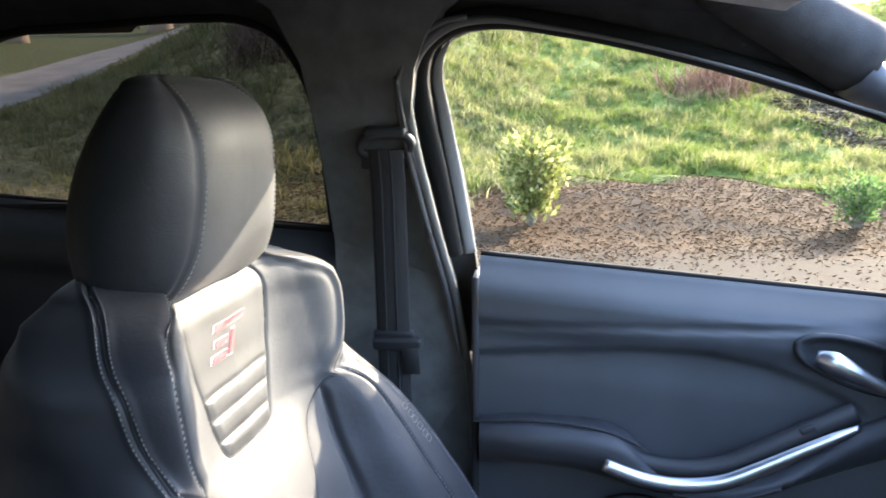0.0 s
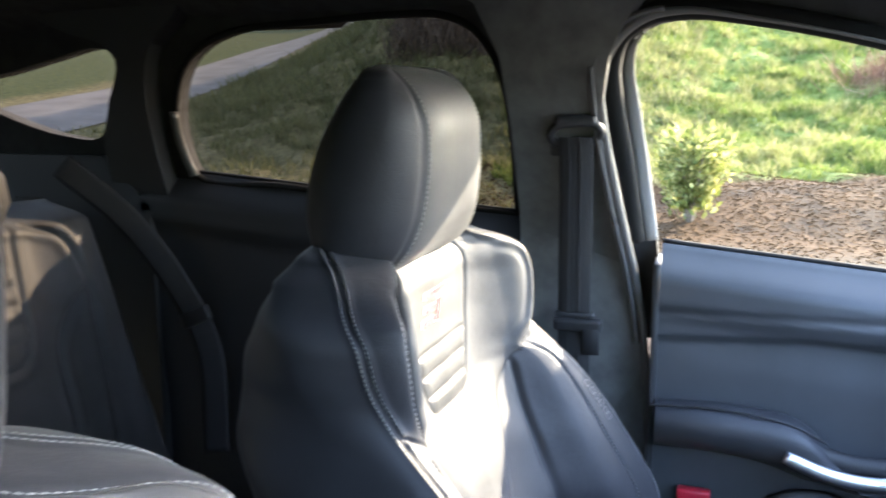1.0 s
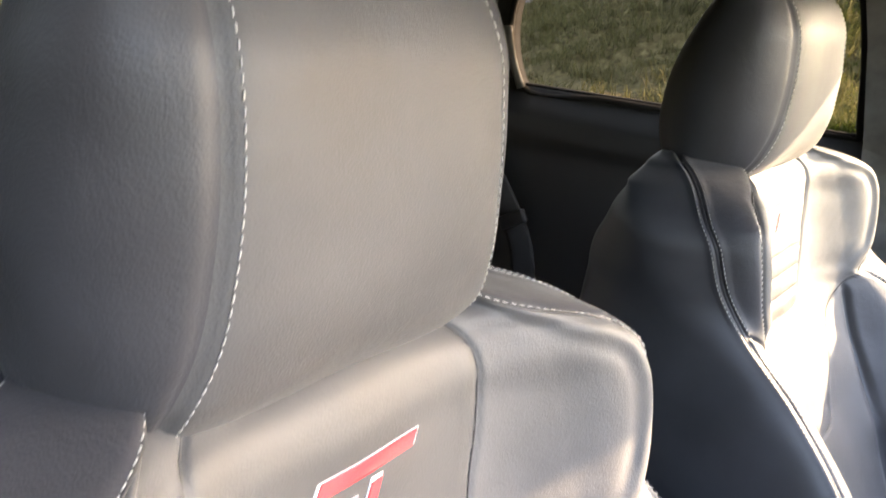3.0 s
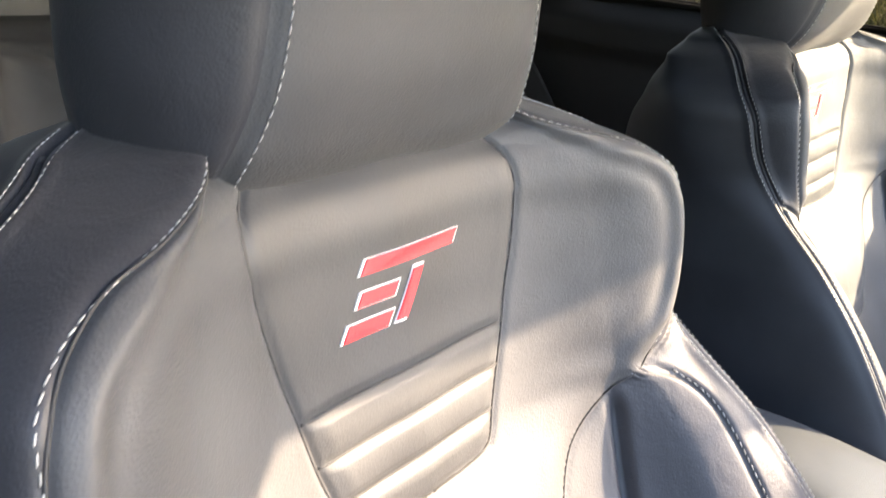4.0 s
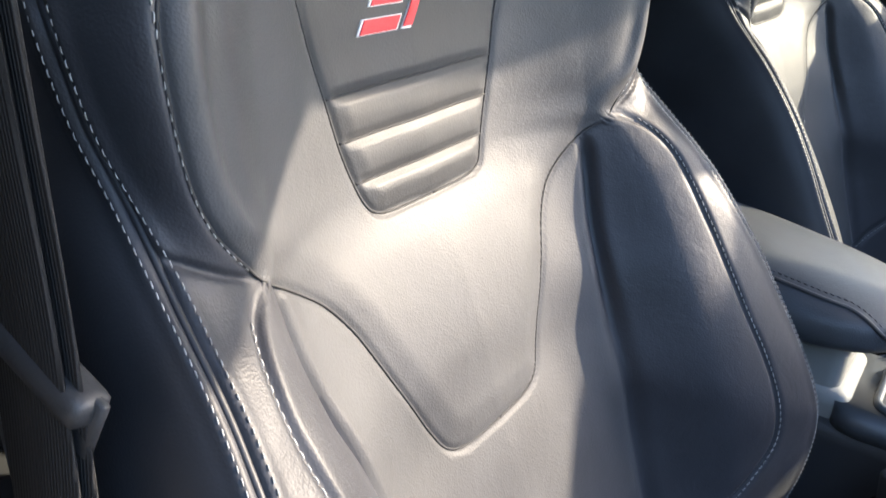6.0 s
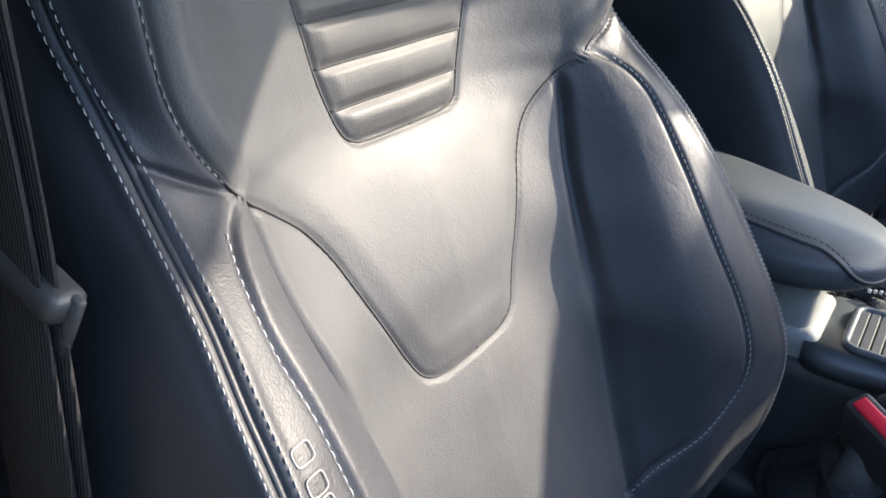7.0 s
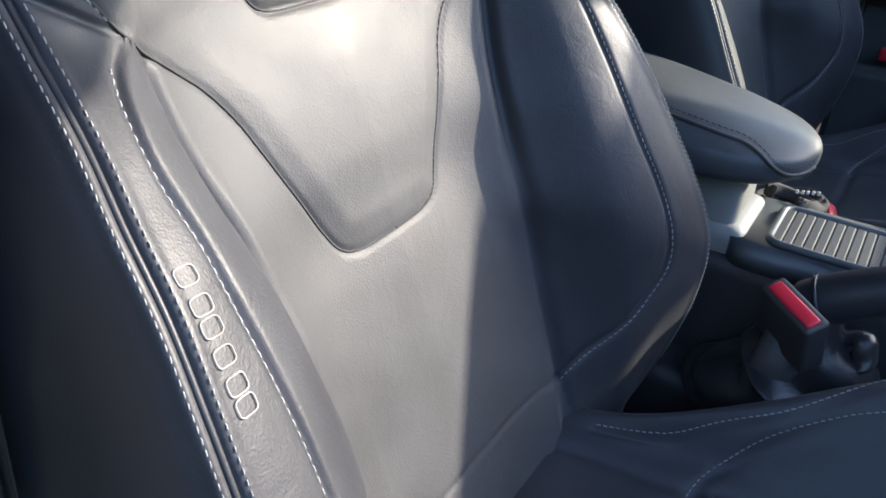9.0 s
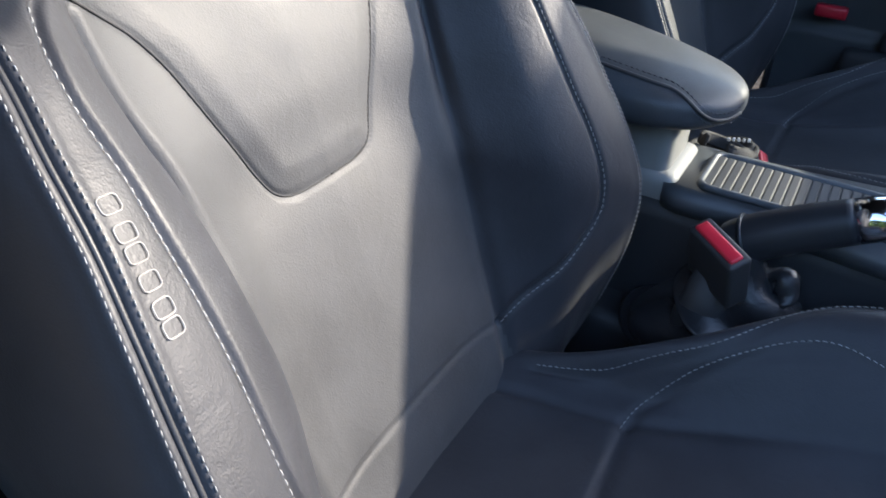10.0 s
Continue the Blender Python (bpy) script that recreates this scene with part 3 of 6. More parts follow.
def headrest(seat, local, turned, flip, shift):
    lift = shift[2]
    into = local
    local = lambda v: into(np.asarray(v, float) + [shift[0], shift[1], 0])  # noqa: E731
    hz = [0.984, 0.992, 1.005, 1.03, 1.07, 1.11, 1.15, 1.172, 1.187, 1.196, 1.200]
    seam_x = [0.086, 0.097, 0.100, 0.095, 0.089, 0.086, 0.0845, 0.081, 0.074, 0.062, 0.046]
    front_y = [-0.072, -0.058, -0.044, -0.030, -0.021, -0.018, -0.022, -0.033, -0.048, -0.064, -0.080]
    half_w = [0.104, 0.116, 0.122, 0.127, 0.129, 0.128, 0.122, 0.113, 0.101, 0.087, 0.064]
    rear_y = [-0.128, -0.141, -0.150, -0.156, -0.154, -0.143, -0.124, -0.112, -0.102, -0.094, -0.086]
    z = np.concatenate([np.linspace(0.984, 1.005, 8, endpoint=False), np.linspace(1.005, 1.172, 56, endpoint=False), np.linspace(1.172, 1.200, 16)])
    sx, fy, hw, ry = (hermite(hz, k, z) for k in (seam_x, front_y, half_w, rear_y))
    counts = (20, 12, 14, 12, 14)
    seam_col = 20
    rows = []
    for i in range(len(z)):
        k = np.array([(-sx[i] * 0.6, fy[i]), (0, fy[i] + 0.001), (sx[i], fy[i] - 0.005), (hw[i] - 0.006, fy[i] * 0.62 + ry[i] * 0.38 + 0.012), (hw[i], fy[i] * 0.35 + ry[i] * 0.65),
                      (hw[i] * 0.78, ry[i] + 0.004), (0, ry[i]), (-hw[i] * 0.7, ry[i])])
        s = np.r_[0, np.cumsum(np.linalg.norm(np.diff(k, axis=0), axis=1) ** 0.7)]
        at = np.concatenate([np.linspace(s[j + 1], s[j + 2], n, endpoint=False) for j, n in enumerate(counts)] + [s[6:7]])
        rows.append(np.stack([hermite(s, k[:, 0], at), hermite(s, k[:, 1], at), np.full(len(at), z[i])], 1))
    v = np.array(rows)
    n = surface_normals(v)
    col = np.arange(v.shape[1])[None]
    v = v + n * (-0.0028 * np.exp(-(((col - seam_col) / 0.9) ** 2)))[..., None]
    n = surface_normals(v)
    v[..., 2] += lift
    m = np.array([-1, 1, 1])
    full = np.concatenate([(v * m)[:, ::-1], v[:, 1:-1]], axis=1)
    vs, fs = loft_closed(list(full))
    head = mesh_object("headrest", local(vs), flip([q[::-1] for q in fs]), LEATHER, seat, "padded leather headrest with darker sides")
    head.data.materials.append(LEATHER_DARK)
    wide, mid = full.shape[1], v.shape[1] - 1
    ring = np.array([q[0] % wide for q in fs])
    head.data.polygons.foreach_set("material_index", [int(k < len(fs) - 2 * wide and abs(ring[k] - mid) >= seam_col and abs(ring[k] - mid) < v.shape[1]) for k in range(len(fs))])
    paths = []
    for s in (-1, 1):
        p, nn = even_rows(v[2:-1, seam_col - 2], n[2:-1, seam_col - 2], 2)
        paths.append((local(p * [s, 1, 1]), turned(nn * [s, 1, 1])))
        tube("headrest_post", local([(0.062 * s, -0.105, 0.90), (0.062 * s, -0.103, 1.0 + lift)]), 0.007, CHROME, seat, 12, up=(1, 0, 0))
        bm = bmesh.new()
        soft_box(bm, (0.034, 0.026, 0.012), tuple(local([(0.062 * s, -0.10, 1.016)])[0]), 0.004)
        part("post_sleeve", bm, DARK, seat)
    for q in paths:
        stitch_mesh("headrest_stitching", [q], STITCH, head)


def cushion(seat, local, turned, flip):
    """The seat cushion: a middle trough between two side bolsters."""
    ky = [0.02, 0.10, 0.20, 0.30, 0.40, 0.50, 0.58, 0.62, 0.64]
    mid_z = [0.44, 0.452, 0.455, 0.462, 0.472, 0.482, 0.482, 0.465, 0.43]
    ridge_z = [0.455, 0.468, 0.488, 0.533, 0.572, 0.580, 0.565, 0.525, 0.465]
    y = np.linspace(0.02, 0.64, 130)
    mz, rz = hermite(ky, mid_z, y), hermite(ky, ridge_z, y)
    w = hermite([0.02, 0.10, 0.169, 0.214, 0.257, 0.298, 0.336, 0.375, 0.43, 0.50, 0.60, 0.64], [0.145, 0.148, 0.156, 0.168, 0.183, 0.201, 0.225, 0.246, 0.258, 0.262, 0.250, 0.230], y)
    counts = (24, 14, 18, 12, 12)
    rows = []
    for i in range(len(y)):
        k = np.array([(-0.08, mz[i]), (0, mz[i]), (min(0.105, 0.62 * w[i]), mz[i] + 0.004), (min(0.135, 0.77 * w[i]), mz[i] + 0.014), (w[i] - 0.13 * w[i], rz[i]), (w[i], rz[i] - 0.03), (w[i] + 0.002, 0.36), (w[i], 0.30)])
        s = np.r_[0, np.cumsum(np.linalg.norm(np.diff(k, axis=0), axis=1) ** 0.7)]
        at = np.concatenate([np.linspace(s[j + 1], s[j + 2], n, endpoint=False) for j, n in enumerate(counts)] + [s[6:7]])
        rows.append(np.stack([hermite(s, k[:, 0], at), np.full(len(at), y[i]), hermite(s, k[:, 1], at)], 1))
    v = np.array(rows)
    n = -surface_normals(v)
    n = np.where(n[..., 2:3] * (np.abs(v[..., 0:1]) < 0.2) < 0, -n, n)
    x, yy = v[..., 0], v[..., 1]
    seam = smooth_line([(0.106, 0.263), (0.122, 0.266), (0.134, 0.274), (0.144, 0.287), (0.164, 0.322), (0.181, 0.358), (0.187, 0.377), (0.188, 0.397), (0.185, 0.418), (0.175, 0.47), (0.160, 0.54), (0.140, 0.60)], 0.003)
    outer = smooth_line([(0.123, 0.172), (0.134, 0.216), (0.148, 0.258), (0.166, 0.306), (0.187, 0.337), (0.210, 0.366), (0.222, 0.391), (0.230, 0.42), (0.234, 0.48), (0.230, 0.54)], 0.003)
    fold = smooth_line([(0.095, 0.145), (0.104, 0.185), (0.108, 0.235), (0.113, 0.263), (0.134, 0.344), (0.152, 0.444), (0.150, 0.62)], 0.004)
    cross = smooth_line([(0, 0.268), (0.036, 0.267), (0.074, 0.265), (0.113, 0.263)], 0.004)
    h = np.zeros_like(x)
    for line, deep, wide in ((seam, 0.0035, 0.003), (outer, 0.002, 0.002), (fold, 0.004, 0.006), (cross, 0.004, 0.004)):
        d, _ = edge_distance(x, yy, line)
        h -= deep * np.exp(-((d / wide) ** 2))
    v = v + np.array([0, 0, 1.0]) * h[..., None]
    m = np.array([-1, 1, 1])
    full = np.concatenate([(v * m)[:, ::-1], v[:, 1:]], axis=1)
    r, c = full.shape[:2]
    mesh_object("seat_cushion", local(full.reshape(-1, 3)), flip([q[::-1] for q in grid_faces(r, c)]), LEATHER_DARK, seat, "padded leather seat cushion with raised sides")
    nn = unit(np.cross(np.gradient(full, axis=0), np.gradient(full, axis=1)))
    paths = []
    for line, off in ((seam, 0.004), (outer, 0.003)):
        t = unit(np.gradient(line, axis=0))
        q = line + np.stack([t[:, 1], -t[:, 0]], 1) * off
        pts = []
        for a, b in q:
            i = int(np.clip(np.searchsorted(y, b), 1, len(y) - 1))
            j = int(np.argmax(v[i, :, 0] > min(a, v[i, :, 0].max() - 0.001)))
            f = float(np.clip((a - v[i, j - 1, 0]) / max(1e-6, v[i, j, 0] - v[i, j - 1, 0]), 0, 1))
            pts.append((a, b, v[i, j - 1, 2] * (1 - f) + v[i, j, 2] * f + 0.0012))
        pts = np.array(pts)
        up = np.tile([-0.3, 0.0, 0.95], (len(pts), 1))
        pts, up = even_rows(pts, up, 3)
        for s in (-1, 1):
            paths.append((local(pts * [s, 1, 1]), turned(up * [s, 1, 1])))
    for q in paths:
        stitch_mesh("cushion_stitching", [q], STITCH, seat, width=0.00042)
    # seat base
    bm = bmesh.new()
    soft_box(bm, (0.46, 0.50, 0.09), tuple(local([(0, 0.32, 0.345)])[0]), 0.02)
    part("seat_base", bm, DARK, seat)
    for s in (-1, 1):
        bm = bmesh.new()
        soft_box(bm, (0.04, 0.50, 0.055), tuple(local([(0.17 * s, 0.32, 0.284)])[0]), 0.006)
        part("seat_rail", bm, DARK, seat)


GREY_LEATHER = leather("pale_leather_edge", (0.30, 0.285, 0.27), 0.5)
front_seat((0.37, 0, 0), 1, (-0.008, 0.0, -0.004), "charcoal leather bucket seat with pale stitching and a slanted red emblem")
front_seat((-0.3304, 0.0026, 0.0183), -1, (0.0, 0.014, 0.001), "charcoal leather passenger bucket seat beside the far door", (0, 0.031, -0.0716))


# ---- car body: side walls, doors, roof, floor ----
def wall_x(z, inset=0.0):
    """How far out the side wall lies at a height; inset: towards the middle."""
    return 0.765 - 0.28 * (z - 0.97) - inset


FRONT_OPENING = [(0.198, 0.945), (0.45, 0.922), (0.809, 0.885), (1.02, 0.865), (1.08, 0.89), (1.05, 0.985), (0.93, 1.10), (0.759, 1.174), (0.667, 1.205), (0.552, 1.235), (0.40, 1.273), (0.30, 1.292), (0.224, 1.300),
                 (0.180, 1.293), (0.155, 1.276), (0.146, 1.248), (0.157, 1.185), (0.176, 1.103)]
REAR_OPENING = [(-0.026, 1.005), (-0.031, 1.152), (-0.042, 1.221), (-0.058, 1.262), (-0.086, 1.297), (-0.125, 1.314), (-0.207, 1.318), (-0.342, 1.312), (-0.50, 1.300), (-0.555, 1.282), (-0.598, 1.250), (-0.630, 1.195),
                (-0.641, 1.134), (-0.627, 1.060), (-0.45, 1.041), (-0.2, 1.019)]
QUARTER_OPENING = [(-0.752, 1.278), (-0.738, 1.265), (-0.775, 1.190), (-0.812, 1.125), (-0.90, 1.126), (-0.985, 1.148), (-1.08, 1.185), (-1.14, 1.215), (-1.10, 1.225), (-1.0, 1.240), (-0.87, 1.266), (-0.78, 1.282)]


def wall_panel(name, outline, holes, sign, inset, thick, material, parent=None, label="", shape=None):
    """A wall with openings through it, with thickness, on the leaning side."""
    bm = bmesh.new()
    place = shape or (lambda z: wall_x(z, inset))
    edges = []
    for loop in [outline, *holes]:
        vs = [bm.verts.new((sign * place(z), y, z)) for y, z in loop]
        edges += [bm.edges.new((vs[i], vs[(i + 1) % len(vs)])) for i in range(len(vs))]
    bmesh.ops.triangle_fill(bm, edges=edges, use_beauty=True, use_dissolve=False)
    out = bmesh.ops.extrude_face_region(bm, geom=list(bm.faces))
    bmesh.ops.translate(bm, vec=(sign * thick, 0, 0), verts=[g for g in out["geom"] if isinstance(g, bmesh.types.BMVert)])
    return part(name, bm, material, parent, label, smooth=False)


def dense(loop, step=0.02):
    p = np.asarray(list(loop) + [loop[0]], float)
    return smooth_line(p, step)[:-1].tolist()


def pane(name, loop, sign, inset, material, parent, grow=0.012):
    c = np.mean(loop, axis=0)
    bm = bmesh.new()
    vs = [bm.verts.new((sign * wall_x(z, inset), y, z)) for y, z in [tuple(np.asarray(q) + unit(np.asarray(q) - c) * grow) for q in loop]]
    bm.faces.new(vs)
    return part(name, bm, material, parent, smooth=False)


front_hole, rear_hole, quarter_hole = dense(FRONT_OPENING), dense(REAR_OPENING), dense(QUARTER_OPENING)
for sign, label in ((-1, "left"), (1, "right")):
    wall = thing("wall_" + label, (0, 0, 0), "dark cloth covered pillars and roof rail of a car", "wall", kind="structure")
    if sign < 0:
        outline = [(1.35, 0.86), (1.25, 0.93), (1.10, 1.07), (0.90, 1.175), (0.72, 1.255), (0.58, 1.305), (0.35, 1.345), (0.1, 1.352), (-0.4, 1.352), (-0.9, 1.330), (-1.25, 1.27), (-1.50, 1.16), (-1.60, 1.0), (-1.60, 0.80), (-0.9, 0.80), (-0.1, 0.80), (0.8, 0.80), (1.35, 0.80)]
        holes = [front_hole, rear_hole, quarter_hole]
    else:
        outline = [(0.14, 1.352), (-0.4, 1.352), (-0.9, 1.330), (-1.25, 1.27), (-1.50, 1.16), (-1.60, 1.0), (-1.60, 0.80), (-0.9, 0.80), (-0.1, 0.80), (0.16, 0.80), (0.14, 1.1)]
        holes = [rear_hole, quarter_hole]
    wall_panel("side_frame", outline, holes, sign, 0.004, 0.035, HEADLINER, wall)
    # B pillar cover
    pillar = [(-0.012, 0.45), (-0.012, 1.0), (-0.018, 1.15), (-0.03, 1.25), (-0.06, 1.318), (-0.10, 1.345), (0.20, 1.345), (0.165, 1.318), (0.140, 1.28), (0.124, 1.242), (0.112, 1.16), (0.124, 1.09), (0.152, 0.98), (0.166, 0.93), (0.185, 0.76), (0.195, 0.57), (0.196, 0.45)]
    out, back = (0.0, 0.0) if sign < 0 else (0.005, -0.06)
    pillar = [(y + back, z) for y, z in pillar]
    wall_panel("pillar_cover", pillar, [], sign, 0.0, 0.05, PILLAR, wall, "dark cloth pillar cover", shape=lambda z: out + (0.714 - 0.36 * (z - 0.97) if z > 0.85 else 0.757))
    # C pillar cover
    pillar = dense([(-0.655, 0.93), (-0.664, 1.01), (-0.668, 1.12), (-0.662, 1.20), (-0.637, 1.275), (-0.58, 1.318), (-0.56, 1.345), (-0.72, 1.343), (-0.86, 1.335), (-0.80, 1.305), (-0.720, 1.278), (-0.708, 1.26), (-0.738, 1.19), (-0.773, 1.12), (-0.78, 1.05), (-0.77, 0.93)], 0.015)
    wall_panel("rear_pillar_cover", pillar, [], sign, 0.045, 0.04, DARK, wall, "black rear pillar cover")
    win = thing("window_%d" % (1 if sign < 0 else 4), (0, 0, 0), "dark tinted rear side window glass", "window", kind="structure")
    pane("pane", rear_hole, sign, -0.010, TINTED, win)
    win = thing("window_%d" % (2 if sign < 0 else 5), (0, 0, 0), "small tinted quarter window glass", "window", kind="structure")
    pane("pane", quarter_hole, sign, -0.010, GLASS_MID, win)
    for hole, z0 in ((rear_hole, 0.0),):
        ring = [(sign * wall_x(z, 0.004), y, z) for y, z in hole]
        tube("window_seal", ring, 0.006, BLACK_SEAL, wall, 8, up=(1, 0, 0), closed=True)
    strip = smooth_line([(-0.622, 1.056), (-0.631, 1.09), (-0.637, 1.13), (-0.636, 1.17)], 0.012)
    tube("window_edge_trim", [(sign * wall_x(z, 0.014), y, z) for y, z in strip], 0.009, SEAL_GREY, wall, 8, up=(1, 0, 0), flat=0.5, label="pale grey window edge trim")
win = thing("window_3", (0, 0, 0), "clear front side window glass", "window", kind="structure")
pane("pane", front_hole, -1, -0.012, GLASS, win)
frame_l = bpy.data.objects["wall_left"]
channel = [(0.163, 0.972, 0.020), (0.143, 1.103, 0.024), (0.128, 1.185, 0.028), (0.124, 1.240, 0.028), (0.136, 1.276, 0.026), (0.168, 1.301, 0.022), (0.224, 1.310, 0.018), (0.323, 1.298, 0.014), (0.476, 1.265, 0.012), (0.629, 1.222, 0.012), (0.759, 1.180, 0.012), (0.93, 1.106, 0.012), (1.05, 0.99, 0.012)]
channel = smooth_line(channel, 0.01)
tube("glass_channel", [(-wall_x(z, inset), y, z) for y, z, inset in channel], 0.0150, BLACK_SEAL, frame_l, 10, up=(1, 0, 0), flat=0.7, label="black felt glass channel")
edge = smooth_line([(0.188, 0.972), (0.170, 1.085), (0.153, 1.19), (0.147, 1.235), (0.152, 1.262), (0.166, 1.282)], 0.008)
tube("glass_edge_trim", [(-wall_x(z, 0.004), y, z) for y, z in edge], hermite([0.97, 1.20, 1.25, 1.282], [0.0095, 0.0090, 0.007, 0.002], edge[:, 1]), GREY_TRIM2, frame_l, 8, up=(1, 0, 0), flat=0.18, label="pale grey glass edge")
seal = [(-0.765, 0.197, 0.40), (-0.765, 0.197, 0.50), (-0.760, 0.193, 0.66), (-0.750, 0.184, 0.80), (-0.722, 0.163, 0.93), (-0.702, 0.152, 0.979), (-0.678, 0.133, 1.065), (-0.653, 0.116, 1.154), (-0.636, 0.111, 1.215), (-0.628, 0.120, 1.246), (-0.620, 0.141, 1.276), (-0.615, 0.174, 1.297), (-0.613, 0.220, 1.303),
        (-0.616, 0.30, 1.292), (-0.620, 0.40, 1.272), (-0.628, 0.55, 1.234), (-0.645, 0.70, 1.188), (-0.66, 0.90, 1.125), (-0.69, 1.10, 1.02)]
seal = smooth_line(seal, 0.012)
tube("door_seal", seal, hermite([0, 0.16, 0.24, 0.7, 1.1], [0.0068, 0.0068, 0.0045, 0.0025, 0.002], np.maximum(0, seal[:, 1])), SEAL_GREY, frame_l, 12, up=(1, 0, 0), label="glossy grey rubber door seal")
tube("seal_lip", smooth_line([(x + 0.010, y - 0.011, z + 0.003) for x, y, z in seal[(seal[:, 2] > 0.80) & (seal[:, 1] < 0.215)]], 0.012), 0.0045, RUBBER, frame_l, 8, up=(1, 0, 0))
tube("pillar_edge", smooth_line([(-0.612, 0.100, 1.232), (-0.640, 0.108, 1.16), (-0.665, 0.122, 1.095), (-0.704, 0.146, 0.985), (-0.722, 0.156, 0.945)], 0.012), 0.003, GREY_TRIM, frame_l, 6, up=(1, 0, 0))

for sign in (-1, 1):
    quarter = thing("wall_rear_quarter", (0, 0, 0), "dark trim beside the rear seat", "wall", kind="structure")
    bm = bmesh.new()
    slab(bm, [(sign * 0.70, -1.62, 0.28), (sign * 0.70, -0.70, 0.28), (sign * 0.70, -0.70, 1.0), (sign * 0.70, -0.80, 1.09), (sign * 0.70, -1.62, 1.09)], 0.04, (sign, 0, 0))
    part("quarter_panel", bm, DARK, quarter, smooth=False)

# roof lining, with the windscreen's head at its front
ceiling = thing("ceiling", (0, 0, 0), "black cloth roof lining", "ceiling", kind="structure")
ys = np.linspace(-1.43, 0.62, 36)
xs = np.linspace(-0.66, 0.66, 34)
lining = [[(x, y - 0.05 * (x / 0.66) ** 2 * (y > 0.3), 1.385 - 0.02 * (max(0, y - 0.2) / 0.4) ** 2 - 0.05 * (max(0, -y - 0.6) / 0.75) ** 2 - 0.045 * (abs(x) / 0.62) ** 4) for x in xs * (1.0 if y > -0.3 else 1.08)] for y in ys]
v = np.array(lining).reshape(-1, 3)
mesh_object("roof_lining", v, grid_faces(36, 34), HEADLINER, ceiling)
mesh_object("roof_panel", v + [0, 0, 0.035], grid_faces(36, 34), PAINT, ceiling)
tube("header_rail", smooth_line([(-0.60, 0.50, 1.325), (-0.40, 0.575, 1.352), (0, 0.60, 1.365), (0.40, 0.575, 1.352), (0.60, 0.50, 1.325)], 0.03), 0.028, HEADLINER, ceiling, 10, flat=0.7)
for s in (-1, 1):
    pil = thing("wall_front_pillar", (0, 0, 0), "dark windscreen pillar with smooth cover", "pillar", kind="structure")
    spine = smooth_line([(s * 0.598, 0.50, 1.332), (s * 0.634, 0.60, 1.282), (s * 0.660, 0.70, 1.232), (s * 0.676, 0.87, 1.152), (s * 0.692, 1.08, 1.042), (s * 0.712, 1.30, 0.922)], 0.02)
    cut = int(np.argmax(spine[:, 1] > 0.685))
    tube("pillar_head", spine[: cut + 1] + [s * 0.012, 0.012, 0.016], np.linspace(0.050, 0.062, cut + 1), HEADLINER, pil, 14, flat=0.8)
    tube("pillar_trim", spine[cut:] - [0, 0, 0.006], 0.046, SOFT, pil, 18, flat=0.62, label="smooth grey pillar trim")

    if s > 0:
        # added out of view to cut sky light on the driver headrest's top
        rail = smooth_line([(0.622, 0.02, 1.345), (0.622, 0.15, 1.342), (0.618, 0.32, 1.338), (0.604, 0.47, 1.336), (0.598, 0.52, 1.332)], 0.02)
        tube("roof_rail", rail, 0.040, HEADLINER, pil, 14, flat=0.8, label="dark roof rail over the open door, added unseen to shade the headrest")

# rear hatch, shelf, floor
hatch = thing("wall_rear", (0, 0, 0), "dark hatch lining round the rear window", "wall", kind="structure")
bm = bmesh.new()
outer = [(-0.72, 0.45), (0.72, 0.45), (0.72, 1.0), (0.62, 1.30), (0.45, 1.36), (-0.45, 1.36), (-0.62, 1.30), (-0.72, 1.0)]
hole = [(-0.56, 1.075), (0.56, 1.075), (0.50, 1.27), (0.40, 1.315), (-0.40, 1.315), (-0.50, 1.27)]
edges = []
for loop in (outer, hole):
    vs = [bm.verts.new((x, -1.60 + 0.55 * max(0, z - 0.95), z)) for x, z in loop]
    edges += [bm.edges.new((vs[i], vs[(i + 1) % len(vs)])) for i in range(len(vs))]
bmesh.ops.triangle_fill(bm, edges=edges, use_beauty=True)
out = bmesh.ops.extrude_face_region(bm, geom=list(bm.faces))
bmesh.ops.translate(bm, vec=(0, -0.04, 0), verts=[g for g in out["geom"] if isinstance(g, bmesh.types.BMVert)])
part("hatch_lining", bm, DARK, hatch, smooth=False)
win = thing("window_6", (0, 0, 0), "tinted rear window glass", "window", kind="structure")
bm = bmesh.new()
bm.faces.new([bm.verts.new((x * 1.02, -1.62 + 0.55 * max(0, z - 0.95), z)) for x, z in hole])
part("pane", bm, GLASS_MID, win, smooth=False)
shelf = thing("parcel_shelf", (0, -1.2, 0.98), "black parcel shelf behind the rear seats", "shelf")
bm = bmesh.new()
soft_box(bm, (1.26, 0.50, 0.03), (0, 0, 0.03), 0.01)
soft_box(bm, (1.16, 0.05, 0.045), (0, 0.24, 0.045), 0.015, 3)
part("shelf_board", bm, SOFT, shelf)
floor = thing("floor", (0, 0, 0), "dark carpeted car floor", "floor", kind="structure")
bm = bmesh.new()
soft_box(bm, (1.50, 3.1, 0.10), (0, -0.05, 0.23), 0.02)
part("carpet", bm, CARPET, floor)
bm = bmesh.new()
soft_box(bm, (0.10, 1.3, 0.12), (0.76, 0.55, 0.30), 0.02)
soft_box(bm, (0.06, 1.1, 0.30), (0.755, -0.60, 0.62), 0.02)
part("door_sill", bm, DARK, floor)
